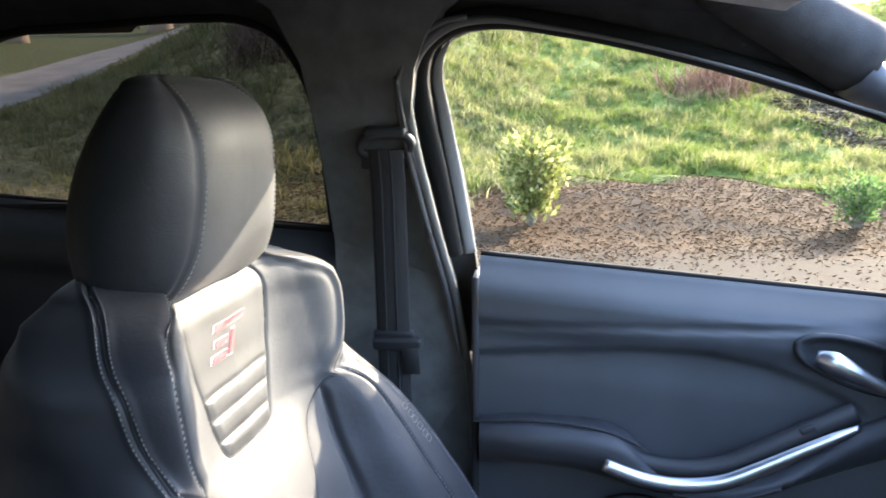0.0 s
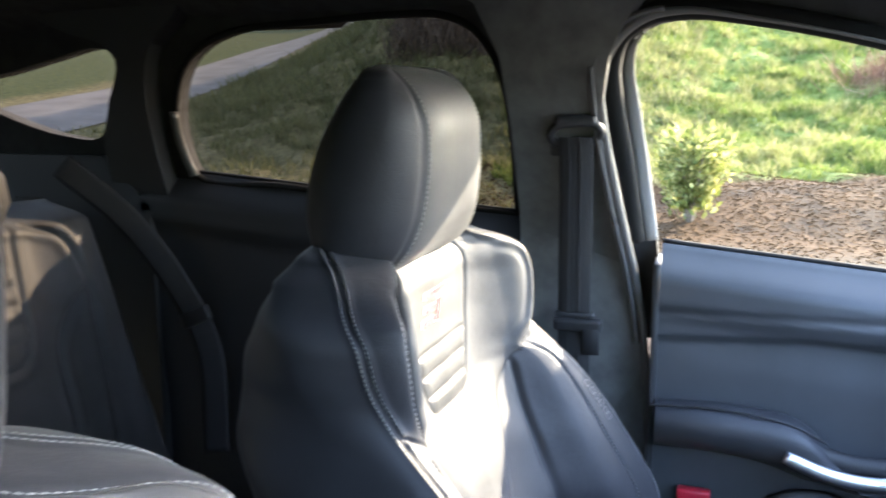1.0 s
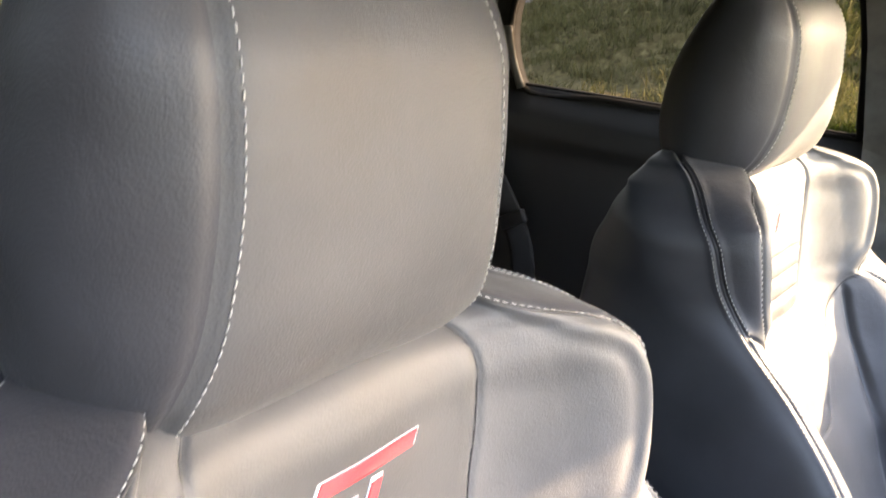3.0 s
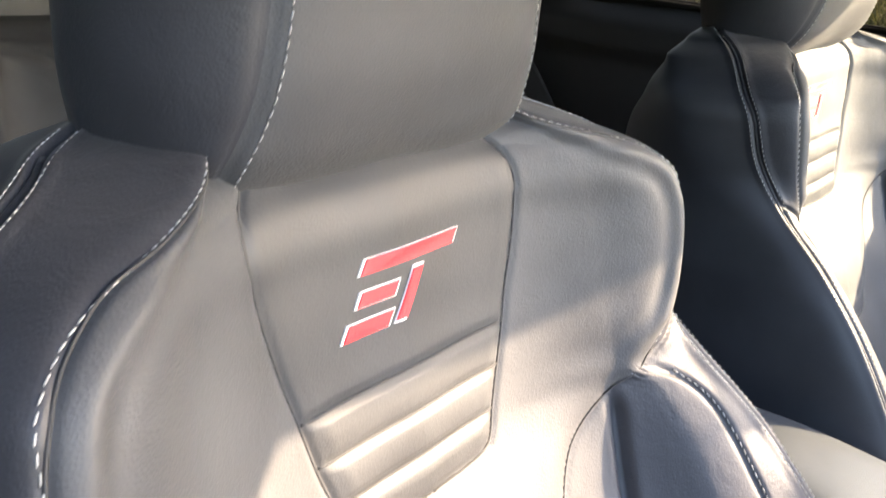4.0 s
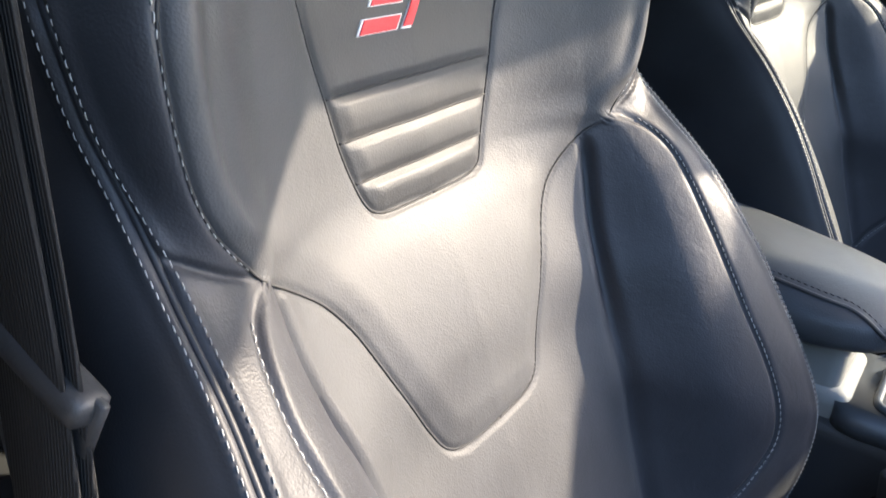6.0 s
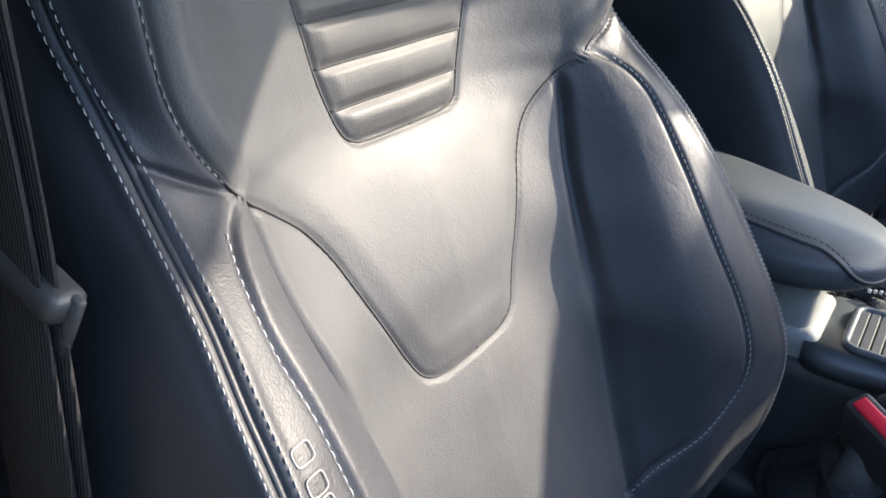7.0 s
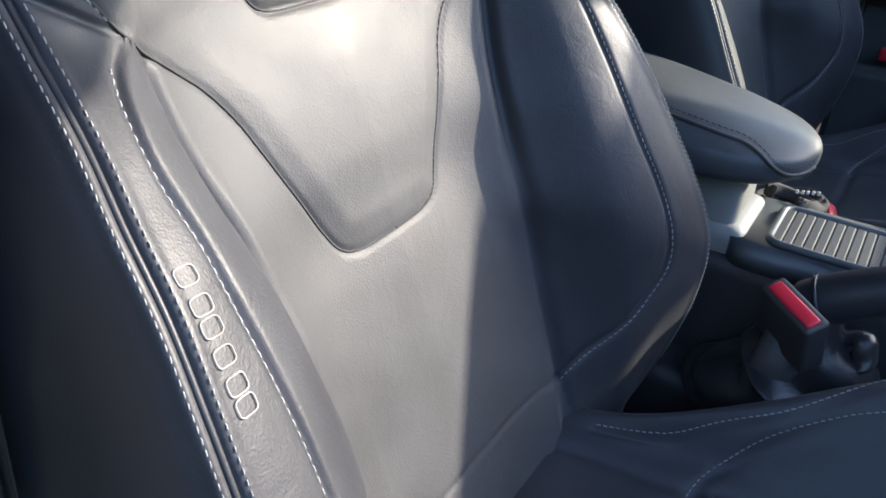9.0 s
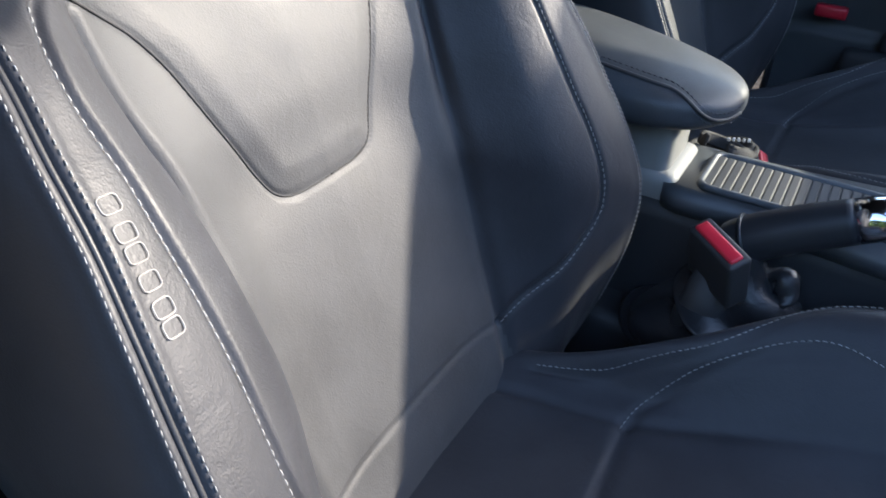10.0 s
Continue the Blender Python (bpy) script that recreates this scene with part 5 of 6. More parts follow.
# ---- rear bench ----
def rear_seat(cx, width, label):
    seat = thing("back_bench", (cx, -0.70, 0.40), label, "car bench", "back benches")
    o = np.array([cx, -0.70, 0.40])
    us, ts = np.linspace(-1, 1, 170), np.linspace(0, 1, 170)
    U, T = np.meshgrid(us, ts)
    X, Z = U * width, 0.42 + 0.60 * T
    Y = -0.62 - 0.17 * T + 0.05 * smoothstep(np.abs(U), 0.45, 0.8) * (1 - 0.5 * T) - 0.10 * smoothstep(np.abs(U), 0.86, 1.0) ** 2 - 0.08 * smoothstep(T, 0.93, 1.0) ** 2
    panel = smooth_line([(0.16, 0.45), (0.172, 0.62), (0.190, 0.80), (0.195, 0.92), (0.180, 0.965), (0.140, 0.985), (0.0, 0.99)], 0.01)
    middle = smooth_line([(0.0, 0.78), (0.055, 0.785), (0.070, 0.81), (0.085, 0.90), (0.098, 0.985)], 0.01)
    lower = smooth_line([(0.0, 0.60), (0.07, 0.605), (0.105, 0.64), (0.13, 0.80), (0.172, 0.86), (0.194, 0.88)], 0.01)
    for line, deep in ((panel, 0.005), (middle, 0.004), (lower, 0.005)):
        d, _ = edge_distance(np.abs(X), Z, line)
        Y = Y - deep * np.exp(-((d / 0.004) ** 2)) + 0.003 * np.exp(-(((d - 0.012) / 0.008) ** 2))
    ribs = (np.abs(X) < 0.075) & (Z > 0.79) & (Z < 0.93)
    Y = np.where(ribs, Y + 0.004 * np.abs(np.sin((Z - 0.79) / 0.14 * 5 * math.pi)), Y)
    g = np.stack([X, Y, Z], -1).reshape(-1, 3)
    mesh_object("backrest", g + [cx, 0, 0] - o, [q[::-1] for q in grid_faces(170, 170)], LEATHER, seat, "leather rear backrest with ribbed middle")
    rows = []
    for z, w, d in ((1.01, 0.08, 0.03), (1.02, 0.105, 0.045), (1.05, 0.118, 0.055), (1.09, 0.112, 0.052), (1.115, 0.095, 0.042), (1.125, 0.06, 0.02)):
        rows.append([np.array([w * np.sign(math.cos(a)) * abs(math.cos(a)) ** 0.6, -0.815 + d * np.sign(math.sin(a)) * abs(math.sin(a)) ** 0.7, z - 0.02]) + [cx, 0, 0] - o for a in np.linspace(0, 2 * math.pi, 41)[:-1]])
    v, f = loft_closed(rows)
    mesh_object("headrest", v, f, LEATHER, seat)
    rows = []
    for t in np.linspace(0, 1, 30):
        y = -0.72 + 0.50 * t
        k = [(-width, y, 0.34), (-width, y, 0.45), (-width * 0.8, y, 0.485 - 0.02 * t), (0, y, 0.475 - 0.05 * (t > 0.9) * (t - 0.9) * 10), (width * 0.8, y, 0.485 - 0.02 * t), (width, y, 0.45), (width, y, 0.34)]
        s = smooth_line(k, 0.01)
        rows.append([s[int(round(i * (len(s) - 1) / 60))] + [cx, 0, 0] - o for i in range(61)])
    mesh_object("bench_cushion", np.array(rows).reshape(-1, 3), grid_faces(30, 61), LEATHER, seat)
    return seat


rear_seat(-0.36, 0.275, "charcoal leather rear seat beside the far rear door")
rear_seat(0.36, 0.275, "charcoal leather rear seat behind the driver")
belt = thing("rear_seat_belt", (-0.62, -0.64, 1.05), "grey-black rear belt hanging beside the seat", "seat belt")
line = smooth_line([(-0.60, -0.80, 1.08), (-0.640, -0.70, 0.98), (-0.664, -0.62, 0.86), (-0.680, -0.58, 0.76), (-0.68, -0.57, 0.55)], 0.01) - np.array([-0.62, -0.64, 1.05])
tube("webbing", line, 0.024, WEBBING, belt, 8, up=(1, 0.3, 0), flat=0.06)
bm = bmesh.new()
soft_box(bm, (0.014, 0.06, 0.028), (-0.045, 0.05, -0.24), 0.005, 2, pose(0, 0, 0, 25, 0, 0))
part("belt_tongue", bm, DARK, belt)

# ---- rear-view mirror under the windscreen's head, known by its shadow on the driver seat ----
mirror = thing("rear_view_mirror", (0.025, 0.55, 1.224), "black rear-view mirror on a broad stalk below the roof", "mirror")
rows = []
for d, grow in ((-0.030, 0.55), (-0.024, 0.82), (-0.010, 0.97), (0.004, 1.0), (0.008, 0.985)):
    ring = []
    for a in np.linspace(0, 2 * math.pi, 41)[:-1]:
        u = 0.112 * grow * np.sign(math.cos(a)) * abs(math.cos(a)) ** 0.55
        w = 0.040 * grow * np.sign(math.sin(a)) * abs(math.sin(a)) ** 0.7
        ring.append((u, -d + 0.10 * u, w - 0.10 * u))
    rows.append(np.array(ring))
v, f = loft_closed(rows)
mesh_object("housing", v, f, DARK, mirror)
v, f = loft_closed([rows[4] * [0.94, 1, 0.9] + [0, -0.0035, 0], rows[4] * [0.92, 1, 0.88] + [0, -0.0045, 0]])
mesh_object("mirror_glass", v, f, mat_base("mirror_glass", (0.8, 0.8, 0.82), 0.03, 1.0)[0], mirror, "silvered mirror glass")
bm = bmesh.new()
cowl = dense([(x + 0.032, z - 0.012) for x, z in ((-0.335, 0.118), (-0.305, 0.093), (-0.209, 0.058), (-0.145, 0.036), (-0.100, 0.010), (-0.060, 0.010), (-0.050, 0.060), (-0.060, 0.125))], 0.012)
slab(bm, [(x, 0.015, z) for x, z in cowl], 0.05, (0, 1, 0))
part("sensor_cowl", bm, DARK, mirror, smooth=False)

# ---- sun visor ----
visor = thing("sun_visor", (-0.362, 0.507, 1.3295), "grey folded sun visor under the roof", "sun visor")
bm = bmesh.new()
soft_box(bm, (0.38, 0.140, 0.018), (0, 0, 0), 0.008, 3, pose(0, 0, 0, -9.5, -4, 0))
part("visor_board", bm, VISOR_CLOTH, visor)
bm = bmesh.new()
soft_box(bm, (0.05, 0.03, 0.03), (-0.19, 0.040, 0.020), 0.006, 2)
part("visor_hinge", bm, VISOR_CLOTH, visor)


# ---- outdoors ----
def ground_z(x, y):
    """Flat by the car, a bank beyond the planted bed on its left, a field rising behind."""
    x, y = np.asarray(x, float), np.asarray(y, float)
    far = -x
    bed = 0.32 * smoothstep(far, 7.0, 9.6)
    reach = smoothstep(y, -10.0, -2.5)
    bank = 4.6 * smoothstep(far, 9.0, 20.0 + 9.0 * smoothstep(y, -2.5, 0.8)) * (0.30 + 0.70 * reach) * (0.08 + 0.92 * smoothstep(y + 0.35 * (far - 9), -9.5, -3.0))
    field = 0.17 * np.maximum(0, np.hypot(x, np.minimum(0, y + 2)) - 11) * smoothstep(-y - 0.35 * x, 4, 12)
    rough = 0.06 * np.sin(0.9 * x + 0.7 * y) * np.sin(0.6 * y - 0.4 * x) * smoothstep(far, 8.0, 12.0)
    tuft = 0.10 * np.sin(2.9 * x + 1.3 * np.sin(1.7 * y)) * np.sin(3.3 * y + 1.1 * np.sin(2.1 * x)) * smoothstep(far, 9.0, 10.5) * smoothstep(-far, -34.0, -26.0)
    return bed + bank + np.minimum(field, 40.0) + (rough + tuft) * smoothstep(y, -10.2, -8.6)


def ground_mat():
    m, n, l, p = mat_base("ground", (0.06, 0.07, 0.02), 0.95, spec=0.1)
    geo = n.new("ShaderNodeNewGeometry")
    sep = n.new("ShaderNodeSeparateXYZ")
    l.new(geo.outputs["Position"], sep.inputs[0])
    big = noise_node(n, l, 0.7, 6, 0.6, geo.outputs["Position"])
    small = noise_node(n, l, 9.0, 6, 0.65, geo.outputs["Position"])
    chip = noise_node(n, l, 26.0, 4, 0.7, geo.outputs["Position"])
    grass = ramp(n, l, small.outputs["Fac"], [(0.30, (0.035, 0.052, 0.008)), (0.52, (0.076, 0.098, 0.020)), (0.75, (0.125, 0.13, 0.045))])
    mulch = ramp(n, l, chip.outputs["Fac"], [(0.30, (0.014, 0.008, 0.004)), (0.50, (0.046, 0.024, 0.011)), (0.72, (0.092, 0.050, 0.023))])
    patch = noise_node(n, l, 1.6, 3, 0.6, geo.outputs["Position"])
    soil = ramp(n, l, chip.outputs["Fac"], [(0.35, (0.010, 0.006, 0.004)), (0.70, (0.045, 0.026, 0.015))])
    gravel = ramp(n, l, chip.outputs["Fac"], [(0.30, (0.018, 0.012, 0.008)), (0.55, (0.031, 0.022, 0.015)), (0.75, (0.048, 0.035, 0.024))])

    def step_at(socket, lo, hi, wobble):
        a = n.new("ShaderNodeMath")
        a.operation = "MULTIPLY_ADD"
        l.new(big.outputs["Fac"], a.inputs[0])
        a.inputs[1].default_value = wobble
        l.new(socket, a.inputs[2])
        k = n.new("ShaderNodeMapRange")
        k.interpolation_type = "SMOOTHSTEP"
        k.inputs["From Min"].default_value, k.inputs["From Max"].default_value = lo, hi
        l.new(a.outputs[0], k.inputs["Value"])
        return k.outputs[0]

    def mix(fac, a, b):
        x = n.new("ShaderNodeMix")
        x.data_type = "RGBA"
        l.new(fac, x.inputs["Factor"])
        l.new(a, x.inputs[6])
        l.new(b, x.inputs[7])
        return x.outputs[2]

    damp = ramp(n, l, patch.outputs["Fac"], [(0.50, (0, 0, 0)), (0.60, (1, 1, 1))])
    mulch = mix(damp.outputs[0], mulch.outputs[0], soil.outputs[0])
    first = mix(step_at(sep.outputs["X"], -6.5, -5.3, 1.6), mulch, gravel.outputs[0])
    both = mix(step_at(sep.outputs["X"], -9.4, -9.0, 1.8), grass.outputs[0], first)
    dry = ramp(n, l, small.outputs["Fac"], [(0.30, (0.035, 0.028, 0.014)), (0.52, (0.10, 0.085, 0.042)), (0.75, (0.22, 0.19, 0.10))])
    both = mix(step_at(sep.outputs["Y"], -1.4, 0.6, 1.6), dry.outputs[0], both)
    lawn = ramp(n, l, small.outputs["Fac"], [(0.32, (0.018, 0.024, 0.008)), (0.50, (0.042, 0.050, 0.017)), (0.70, (0.082, 0.080, 0.036))])
    both = mix(step_at(sep.outputs["Y"], -13.6, -12.9, 1.0), lawn.outputs[0], both)
    l.new(both, p.inputs["Base Color"])
    bump_chain(n, l, p, [(small.outputs["Fac"], 0.4, 0.05), (chip.outputs["Fac"], 0.3, 0.02)])
    return m


ground = thing("ground", (0, 0, 0), "gravel, bark mulch and a grassy bank rising beside the car", "ground", kind="structure")
gx = np.concatenate([-np.geomspace(240, 24, 40), np.linspace(-23.5, -5, 110), np.linspace(-4, 8, 12), np.geomspace(9, 200, 12)])
gy = np.concatenate([-np.geomspace(260, 26, 40), np.linspace(-25, 14, 140), np.geomspace(15, 200, 14)])
X, Y = np.meshgrid(gx, gy)
mesh_object("ground_sheet", np.stack([X, Y, ground_z(X, Y)], -1).reshape(-1, 3), grid_faces(len(gy), len(gx)), ground_mat(), ground)

# the lane that climbs behind
lane = thing("road", (0, 0, 0), "worn pale tarmac lane climbing past the bank", "road", kind="structure")
m, n, l, p = mat_base("lane_tarmac", (0.2, 0.19, 0.19), 0.9, spec=0.2)
vary(m, n, l, p, (0.105, 0.096, 0.092), 0.3, 1.3, 0.9, 0.05)
centre = smooth_line([(9, -11.2), (-2, -11.5), (-8, -11.6), (-11.5, -11.7), (-14, -11.8), (-16.5, -11.8), (-19, -12.2), (-22, -12.9), (-27, -14), (-36, -14)], 0.8)
t = unit(np.gradient(centre, axis=0))
side = np.stack([t[:, 1], -t[:, 0]], 1)
v = np.array([[(*(c + s * o), float(ground_z(*(c + s * o))) + 0.06 - 0.03 * abs(o)) for o in (-1.25, -0.8, 0, 0.8, 1.25)] for c, s in zip(centre, side)])
mesh_object("lane_surface", v.reshape(-1, 3), grid_faces(len(centre), 5), m, lane)


def blade_mat(name, a, b, c, through_light=0.6, gloss=0.3):
    m, n, l, p = mat_base(name, b, 0.9 - gloss, spec=gloss)
    geo = n.new("ShaderNodeNewGeometry")
    r = ramp(n, l, geo.outputs["Random Per Island"], [(0.0, a), (0.55, b), (1.0, c)])
    l.new(r.outputs["Color"], p.inputs["Base Color"])
    tr = n.new("ShaderNodeBsdfTranslucent")
    l.new(r.outputs["Color"], tr.inputs["Color"])
    mix = n.new("ShaderNodeMixShader")
    mix.inputs["Fac"].default_value = through_light
    l.new(p.outputs[0], mix.inputs[1])
    l.new(tr.outputs[0], mix.inputs[2])
    l.new(mix.outputs[0], n["Material Output"].inputs["Surface"])
    return m


GRASS = blade_mat("grass_blades", (0.044, 0.074, 0.011), (0.100, 0.132, 0.026), (0.172, 0.172, 0.068))
STRAW = blade_mat("straw_tufts", (0.095, 0.115, 0.026), (0.175, 0.172, 0.060), (0.28, 0.245, 0.13))
SCRUB = blade_mat("dry_scrub", (0.052, 0.052, 0.020), (0.10, 0.105, 0.045), (0.18, 0.17, 0.09))
CHIPS = blade_mat("bark_chips", (0.030, 0.017, 0.009), (0.066, 0.035, 0.016), (0.125, 0.068, 0.032), 0.05, 0.05)
LEAF = blade_mat("laurel_leaves", (0.06, 0.08, 0.015), (0.175, 0.185, 0.048), (0.38, 0.35, 0.14), 0.45)
LEAF_DARK = blade_mat("dark_shrub_leaves", (0.02, 0.05, 0.012), (0.06, 0.11, 0.03), (0.14, 0.19, 0.07))
BARK = plastic("bark", (0.16, 0.12, 0.09), 0.9, 0.8, 60)
LITTER = blade_mat("dry_litter", (0.035, 0.024, 0.016), (0.10, 0.070, 0.045), (0.21, 0.16, 0.11), 0.05, 0.05)
DARK_TWIG = blade_mat("dark_twigs", (0.03, 0.022, 0.018), (0.07, 0.05, 0.04), (0.12, 0.09, 0.07), 0.1, 0.1)
TWIG = blade_mat("dry_twigs", (0.12, 0.06, 0.04), (0.25, 0.14, 0.10), (0.36, 0.23, 0.17))

rng = np.random.default_rng(4)


def scatter_blades(name, spots, tall, count, spread, wide, material, parent_label, category):
    verts, faces = [], []
    for (x, y), h in zip(spots, tall):
        z = float(ground_z(x, y)) - 0.01
        for _ in range(count):
            a, r = rng.uniform(0, 2 * math.pi), rng.uniform(0, spread)
            bx, by = x + r * math.cos(a), y + r * math.sin(a)
            lean = rng.normal(0, 0.45, 2) * h + np.array([0.10, 0.0]) * h
            w = wide * rng.uniform(0.6, 1.3)
            d = rng.uniform(0, math.pi)
            wx, wy = w * math.cos(d), w * math.sin(d)
            k = h * rng.uniform(0.5, 1.15)
            b = len(verts)
            verts += [(bx - wx, by - wy, z), (bx + wx, by + wy, z), (bx + lean[0] * 0.45 - wx * 0.7, by + lean[1] * 0.45 - wy * 0.7, z + k * 0.62), (bx + lean[0] * 0.45 + wx * 0.7, by + lean[1] * 0.45 + wy * 0.7, z + k * 0.62), (bx + lean[0], by + lean[1], z + k * 0.9)]
            faces += [(b, b + 1, b + 3, b + 2), (b + 2, b + 3, b + 4)]
    ob = mesh_object(name, verts, faces, material, smooth=False)
    return tagged(ob, parent_label, category, kind="stuff")


def clump(x, y):
    return 0.5 + 0.5 * math.sin(1.7 * x + 0.9 * y) * math.sin(1.3 * y - 0.8 * x + 1.1)


def edge_of_grass(x, y):
    return x > -9.5 - 0.5 * math.sin(1.1 * y) - 0.4 * math.sin(2.3 * y + 1) - 0.9 * math.exp(-(((y - 2.2) / 1.3) ** 2))


spots, tall = [], []
while len(spots) < 24000:
    u = rng.uniform(0, 1)
    x = -8.9 - 19.0 * u**1.35
    half = 0.55 * (-x) + 2.0
    y = rng.uniform(-0.3 * half, 1.05 * half)
    if edge_of_grass(x, y):
        continue
    c = clump(x, y)
    if rng.uniform() > 0.35 + 0.65 * c:
        continue
    spots.append((x, y))
    tall.append((0.07 + 0.17 * c * rng.uniform(0.4, 1.2)) * (1 + 0.03 * max(0, -x - 12)))
scatter_blades("grass", spots, tall, 7, 0.10, 0.007, GRASS, "rough bright green grass on the bank", "grass")
spots, tall = [], []
while len(spots) < 2200:
    x = -8.9 - 16.0 * rng.uniform(0, 1) ** 1.2
    half = 0.55 * (-x) + 2.0
    y = rng.uniform(-0.3 * half, 1.05 * half)
    if edge_of_grass(x + 0.3, y) or rng.uniform() > clump(1.7 * x + 3, 1.5 * y) ** 1.5:
        continue
    spots.append((x, y))
    tall.append(rng.uniform(0.14, 0.30))
scatter_blades("tussock_grass", spots, tall, 26, 0.10, 0.005, STRAW, "arching pale straw-green tussocks on the bank", "grass")
spots, tall = [], []
while len(spots) < 6000:
    x = -8.0 - 14.0 * rng.uniform(0, 1)
    y = rng.uniform(-10.2, 0.4)
    if x > -9.0 + 0.35 * y and rng.uniform() > 0.25:
        continue
    spots.append((x, y))
    tall.append(rng.uniform(0.10, 0.20) + 0.28 * clump(x, y) * rng.uniform(0, 1))
scatter_blades("dry_scrub", spots, tall, 9, 0.14, 0.009, SCRUB, "dull olive and brown dry weeds over the mound", "weeds")

# bark chips on the bed
verts, faces = [], []
for _ in range(42000):
    x = rng.uniform(-10.4, -3.6)
    y = rng.uniform(-3.5, 7.5)
    if rng.uniform() > 0.12 + 0.88 * smoothstep(-x - 0.25 * y, 5.2, 6.8):
        continue
    z = float(ground_z(x, y))
    a, ln, w = rng.uniform(0, math.pi), rng.uniform(0.006, 0.028), rng.uniform(0.0025, 0.006)
    t, s = np.array([math.cos(a), math.sin(a), rng.normal(0, 0.25)]) * ln, np.array([-math.sin(a), math.cos(a), rng.normal(0, 0.3)]) * w
    c = np.array([x, y, z + rng.uniform(0.0, 0.025)])
    b = len(verts)
    verts += [c - t - s, c + t - s * 0.6, c + t * 0.9 + s, c - t * 0.8 + s, c + [0, 0, -0.012]]
    faces += [(b, b + 1, b + 2, b + 3), (b, b + 4, b + 1), (b + 1, b + 4, b + 2), (b + 2, b + 4, b + 3), (b + 3, b + 4, b)]
tagged(mesh_object("bark_mulch", verts, faces, CHIPS, smooth=False), "brown bark chips strewn over the planting bed", "mulch", kind="stuff")
# a bare strip of dry litter across the bank
verts, faces = [], []
for _ in range(5000):
    u = rng.uniform(0, 1)
    x, y = -15.91 + 3.02 * u + rng.normal(0, 0.35), 5.04 + 0.71 * u + rng.normal(0, 0.25)
    z = float(ground_z(x, y))
    a, ln, w = rng.uniform(0, math.pi), rng.uniform(0.02, 0.07), rng.uniform(0.010, 0.022)
    t, s = np.array([math.cos(a), math.sin(a), rng.normal(0, 0.25)]) * ln, np.array([-math.sin(a), math.cos(a), rng.normal(0, 0.3)]) * w
    c = np.array([x, y, z + rng.uniform(0.03, 0.10)])
    b = len(verts)
    verts += [c - t - s, c + t - s * 0.6, c + t * 0.9 + s, c - t * 0.8 + s, c + [0, 0, -0.03]]
    faces += [(b, b + 1, b + 2, b + 3), (b, b + 4, b + 1), (b + 1, b + 4, b + 2), (b + 2, b + 4, b + 3), (b + 3, b + 4, b)]
tagged(mesh_object("dry_litter", verts, faces, LITTER, smooth=False), "pale dry litter and cut stems on the bank", "litter", kind="stuff")


def shrub(at, tall, wide, leaves, material, label, leaf=0.045, seed=1):
    r = np.random.default_rng(seed)
    z0 = float(ground_z(*at))
    bush = thing("shrub", (at[0], at[1], z0), label, "shrub", "shrubs in the bed")
    tips = []
    for k in range(9):
        a = k * 2.4
        top = np.array([wide * 0.42 * math.cos(a) * r.uniform(0.4, 1), wide * 0.42 * math.sin(a) * r.uniform(0.4, 1), tall * r.uniform(0.62, 0.97)])
        line = smooth_line([(0.02 * math.cos(a), 0.02 * math.sin(a), -0.02), top * [0.5, 0.5, 0.45], top], 0.06)
        tube("stem", line, np.linspace(0.012, 0.004, len(line)), BARK, bush, 6, up=(1, 0, 0))
        tips.append(line)
    verts, faces = [], []
    for _ in range(leaves):
        line = tips[r.integers(len(tips))]
        q = line[int(r.uniform(0.12, 1.0) ** 0.7 * (len(line) - 1))] + np.clip(r.normal(0, 1, 3), -1.4, 1.4) * [wide * 0.11, wide * 0.11, tall * 0.05]
        q[2] = max(0.04, q[2])
        out = unit(q * [1, 1, 0.0] + [0, 0, 0.35] + r.normal(0, 0.25, 3))
        up = unit(np.cross(out, r.normal(0, 1, 3)))
        s = leaf * r.uniform(0.6, 1.2)
        n = np.cross(out, up)
        b = len(verts)
        verts += [q, q + out * s * 0.5 + up * s * 0.24 + n * s * 0.06, q + out * s, q + out * s * 0.5 - up * s * 0.24 + n * s * 0.06, q + out * s * 0.5]
        faces += [(b, b + 1, b + 4), (b + 1, b + 2, b + 4), (b + 2, b + 3, b + 4), (b + 3, b, b + 4)]
    mesh_object("leaves", verts, faces, material, bush, smooth=False)
    return bush


shrub((-7.9, 0.26), 1.04, 1.0, 2100, LEAF, "young yellow-green laurel in the bark bed", 0.095, 3)
shrub((-7.87, 3.52), 0.66, 0.72, 1100, LEAF_DARK, "low dark green shrub in the bark bed", 0.06, 5)

# dry twigs on the bank's crest
verts, faces = [], []
for _ in range(420):
    x, y = rng.normal(-16.24, 0.45), rng.normal(3.86, 0.50)
    z = float(ground_z(x, y))
    top = np.array([x + rng.normal(0, 0.22), y + rng.normal(0, 0.22), z + rng.uniform(0.25, 0.7)])
    v, f = tube_data([(x, y, z - 0.03), tuple((np.array([x, y, z]) + top) / 2 + rng.normal(0, 0.04, 3)), tuple(top)], [0.010, 0.007, 0.003], 4, up=(1, 0, 0))
    faces += [tuple(i + len(verts) for i in q) for q in f]
    verts += list(v)
tagged(mesh_object("dry_brush", verts, faces, TWIG, smooth=False), "bare reddish brushwood on the grassy bank", "brushwood", kind="stuff")

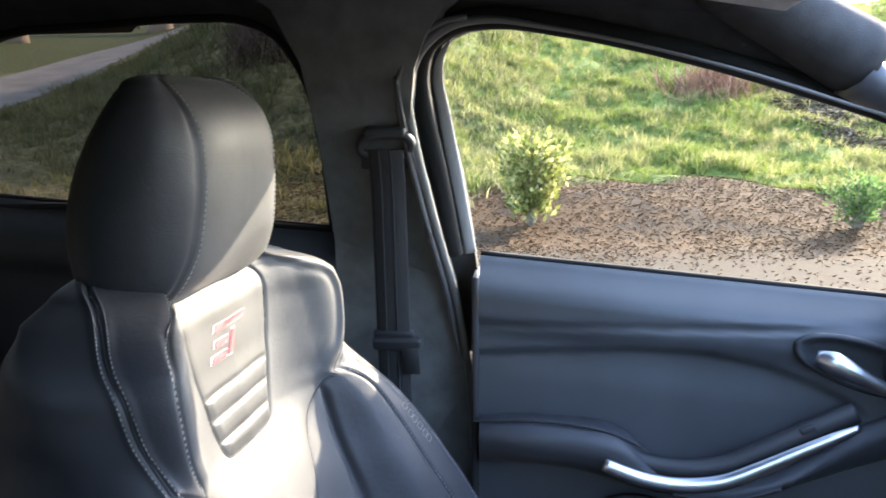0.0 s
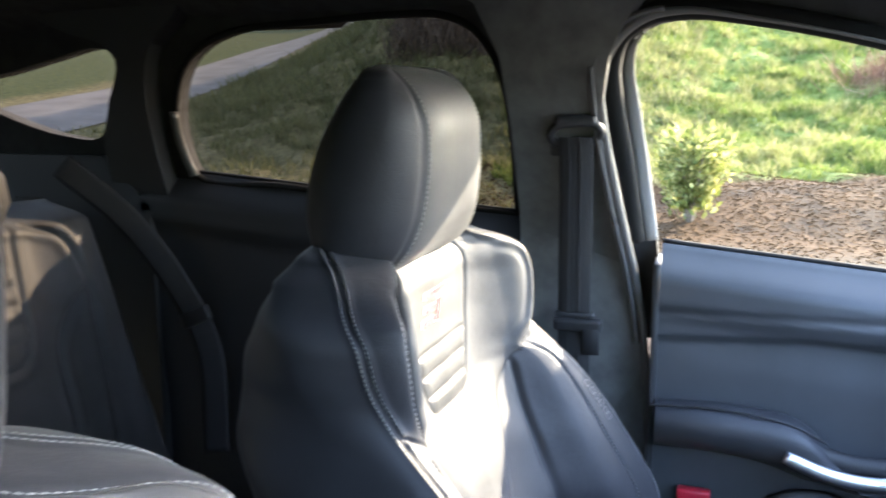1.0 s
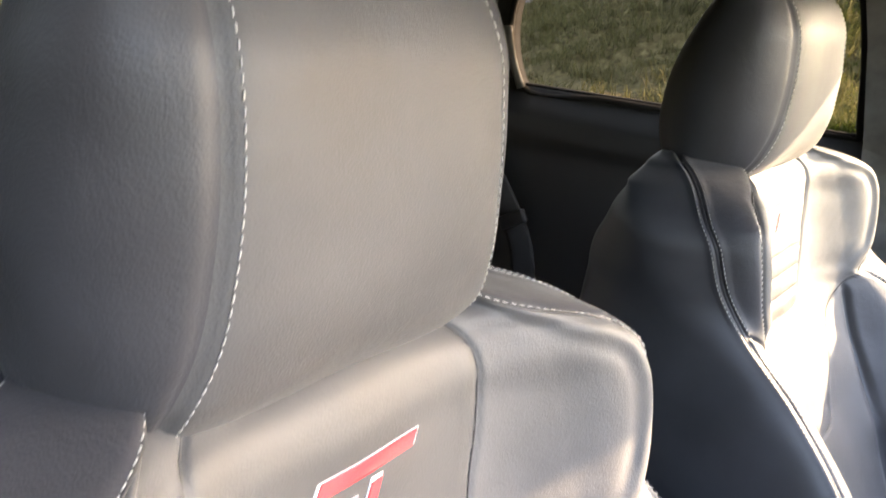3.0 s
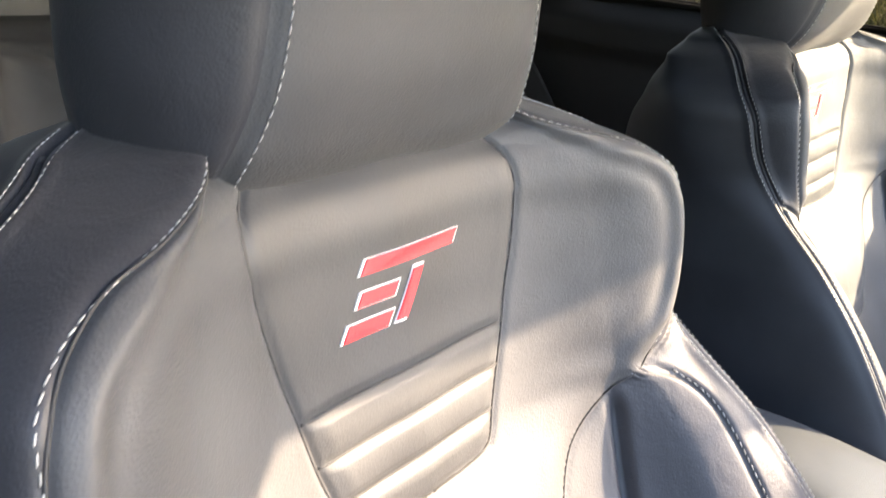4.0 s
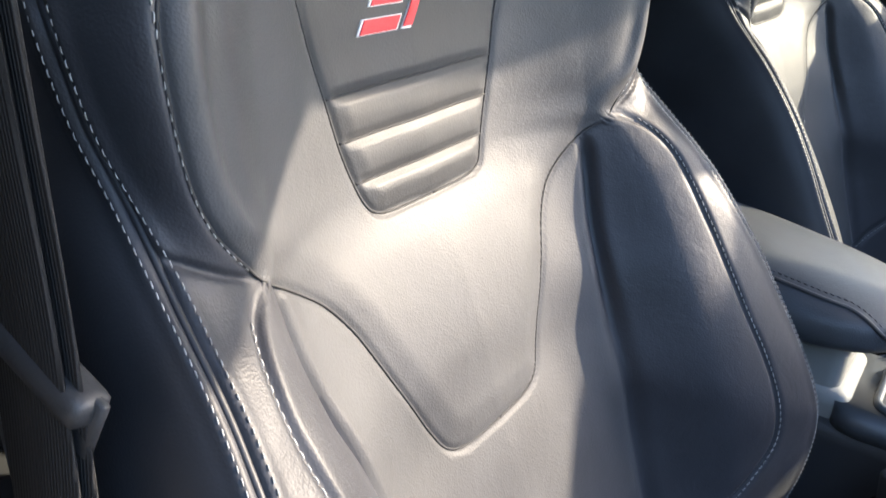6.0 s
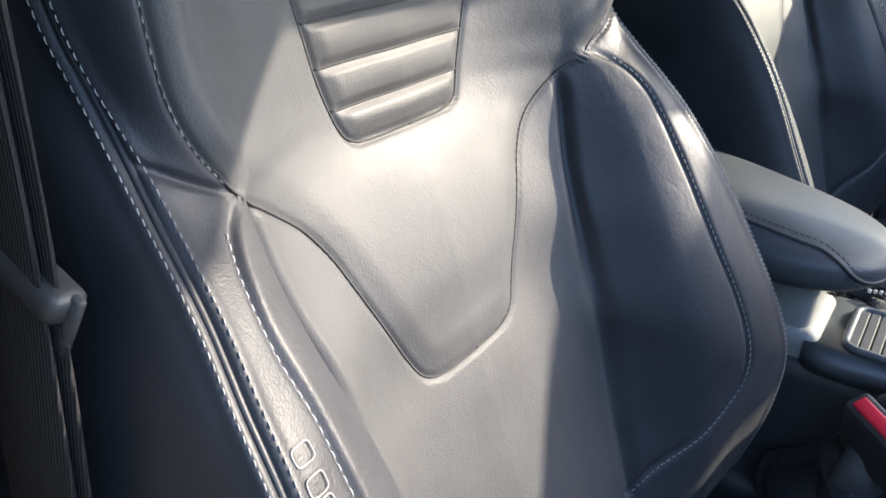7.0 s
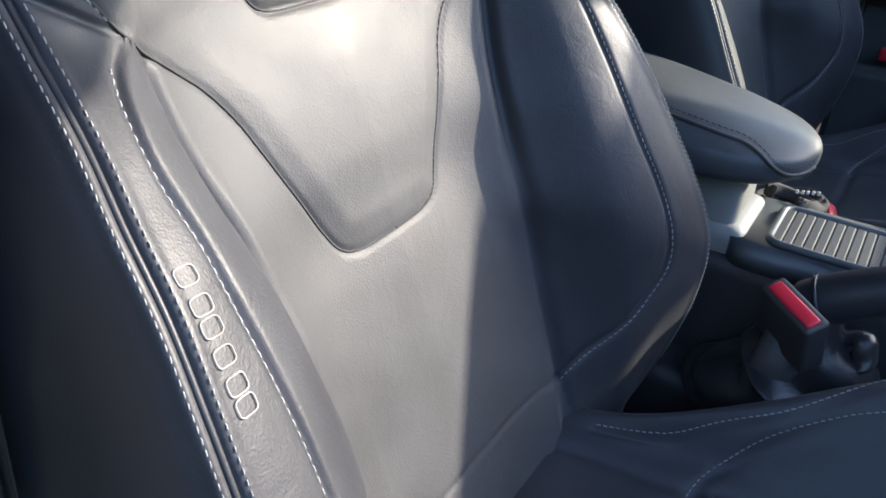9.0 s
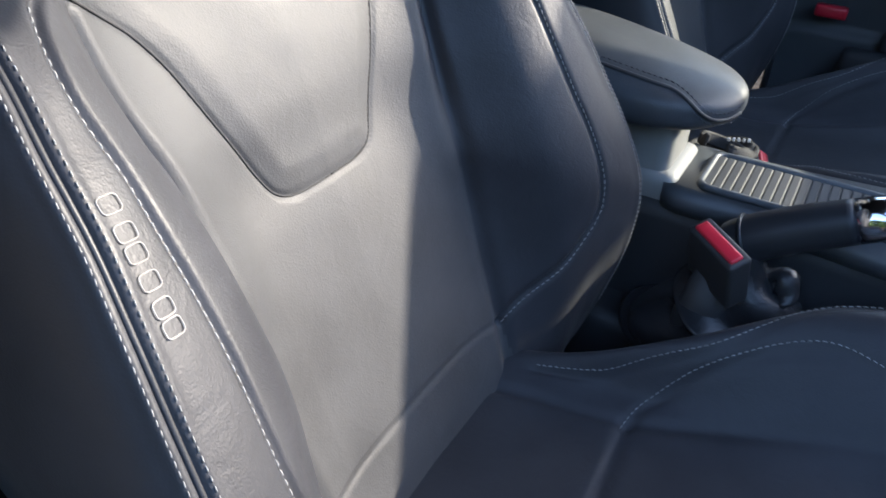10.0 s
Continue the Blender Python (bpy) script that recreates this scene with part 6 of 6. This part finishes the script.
# an unseen dark hedge, added to block low sky on the driver's side
verts, faces = [], []
for _ in range(11000):
    y, h, d = rng.uniform(-13, 13), rng.uniform(0, 1) ** 0.8, rng.uniform(0, 1)
    top = 2.0 + 0.25 * math.sin(0.8 * y) + 0.15 * math.sin(2.3 * y + 1)
    c = np.array([3.6 + 0.9 * d + 0.25 * math.sin(1.7 * y + 3 * h), y, h * top])
    u, w = rng.normal(0, 0.13, 3), rng.normal(0, 0.09, 3)
    b = len(verts)
    verts += [c - u, c + w, c + u, c - w]
    faces += [(b, b + 1, b + 2, b + 3)]
tagged(mesh_object("hedge", verts, faces, LEAF_DARK, smooth=False), "unseen dark hedge added to block low sky beside the car", "hedge", kind="stuff")


def tree(x, y, r, tall, seed):
    g = np.random.default_rng(seed)
    z = float(ground_z(x, y))
    t = thing("tree", (x, y, z), "bare grey-brown tree trunk standing by the field fence", "tree", "trees by the field")
    line = smooth_line([(0, 0, -0.3), (0.05, 0.04, tall * 0.3), (-0.1, 0.1, tall * 0.65), (0.1, 0, tall)], 0.4)
    tube("trunk", line, np.linspace(r, r * 0.4, len(line)) * (1 + 0.35 * np.exp(-np.linspace(0, tall, len(line)) / 0.5)), BARK, t, 14, up=(1, 0, 0))
    for k in range(9):
        a, h = g.uniform(0, 6.3), tall * g.uniform(0.35, 0.95)
        d = np.array([math.cos(a), math.sin(a), 0.7])
        s = tall * 0.3 * g.uniform(0.6, 1.1)
        base = np.array([0, 0.05, h])
        limb = smooth_line([base, base + d * s * 0.5 + [0, 0, 0.1], base + d * s + g.normal(0, 0.2, 3)], 0.25)
        tube("limb", limb, np.linspace(r * 0.32, r * 0.06, len(limb)), BARK, t, 7, up=(1, 0, 0.1))


for k, (x, y, r) in enumerate(((-28.5, -19.4, 0.40), (-35.8, -17.1, 0.50), (-37.6, -16.8, 0.36), (-24, -38, 0.45), (-14, -42, 0.5))):
    tree(x, y, r, 9.0, 20 + k)

fence = thing("fence", (-40, -20, 0), "weathered timber post fence along the field", "fence")
line = smooth_line([(-54, -8), (-47, -14), (-41, -19), (-35, -24), (-26, -32), (-12, -42)], 2.4)
for x, y in line:
    bm = bmesh.new()
    soft_box(bm, (0.12, 0.12, 1.3), (x + 40, y + 20, float(ground_z(x, y)) + 0.6), 0.015, 1)
    part("post", bm, BARK, fence)
for h in (0.55, 1.05):
    tube("rail", [(x + 40, y + 20, float(ground_z(x, y)) + h) for x, y in line], 0.045, BARK, fence, 6)

# bare hedge on the mound seen through the rear window
verts, faces = [], []
for _ in range(1500):
    x, y = np.clip(rng.normal(0, 1, 2), -1.7, 1.7) * [0.45, 0.55] + [-14.3, -4.3]
    z = float(ground_z(x, y))
    top = np.array([x + rng.normal(0, 0.18), y + rng.normal(0, 0.18), z + rng.uniform(0.2, 0.75)])
    v, f = tube_data([(x, y, z - 0.03), tuple((np.array([x, y, z]) + top) / 2 + rng.normal(0, 0.12, 3)), tuple(top)], [0.011, 0.008, 0.004], 4, up=(1, 0, 0))
    faces += [tuple(i + len(verts) for i in q) for q in f]
    verts += list(v)
tagged(mesh_object("bare_hedge", verts, faces, DARK_TWIG, smooth=False), "bare dark scrub on top of the mound", "scrub", kind="stuff")
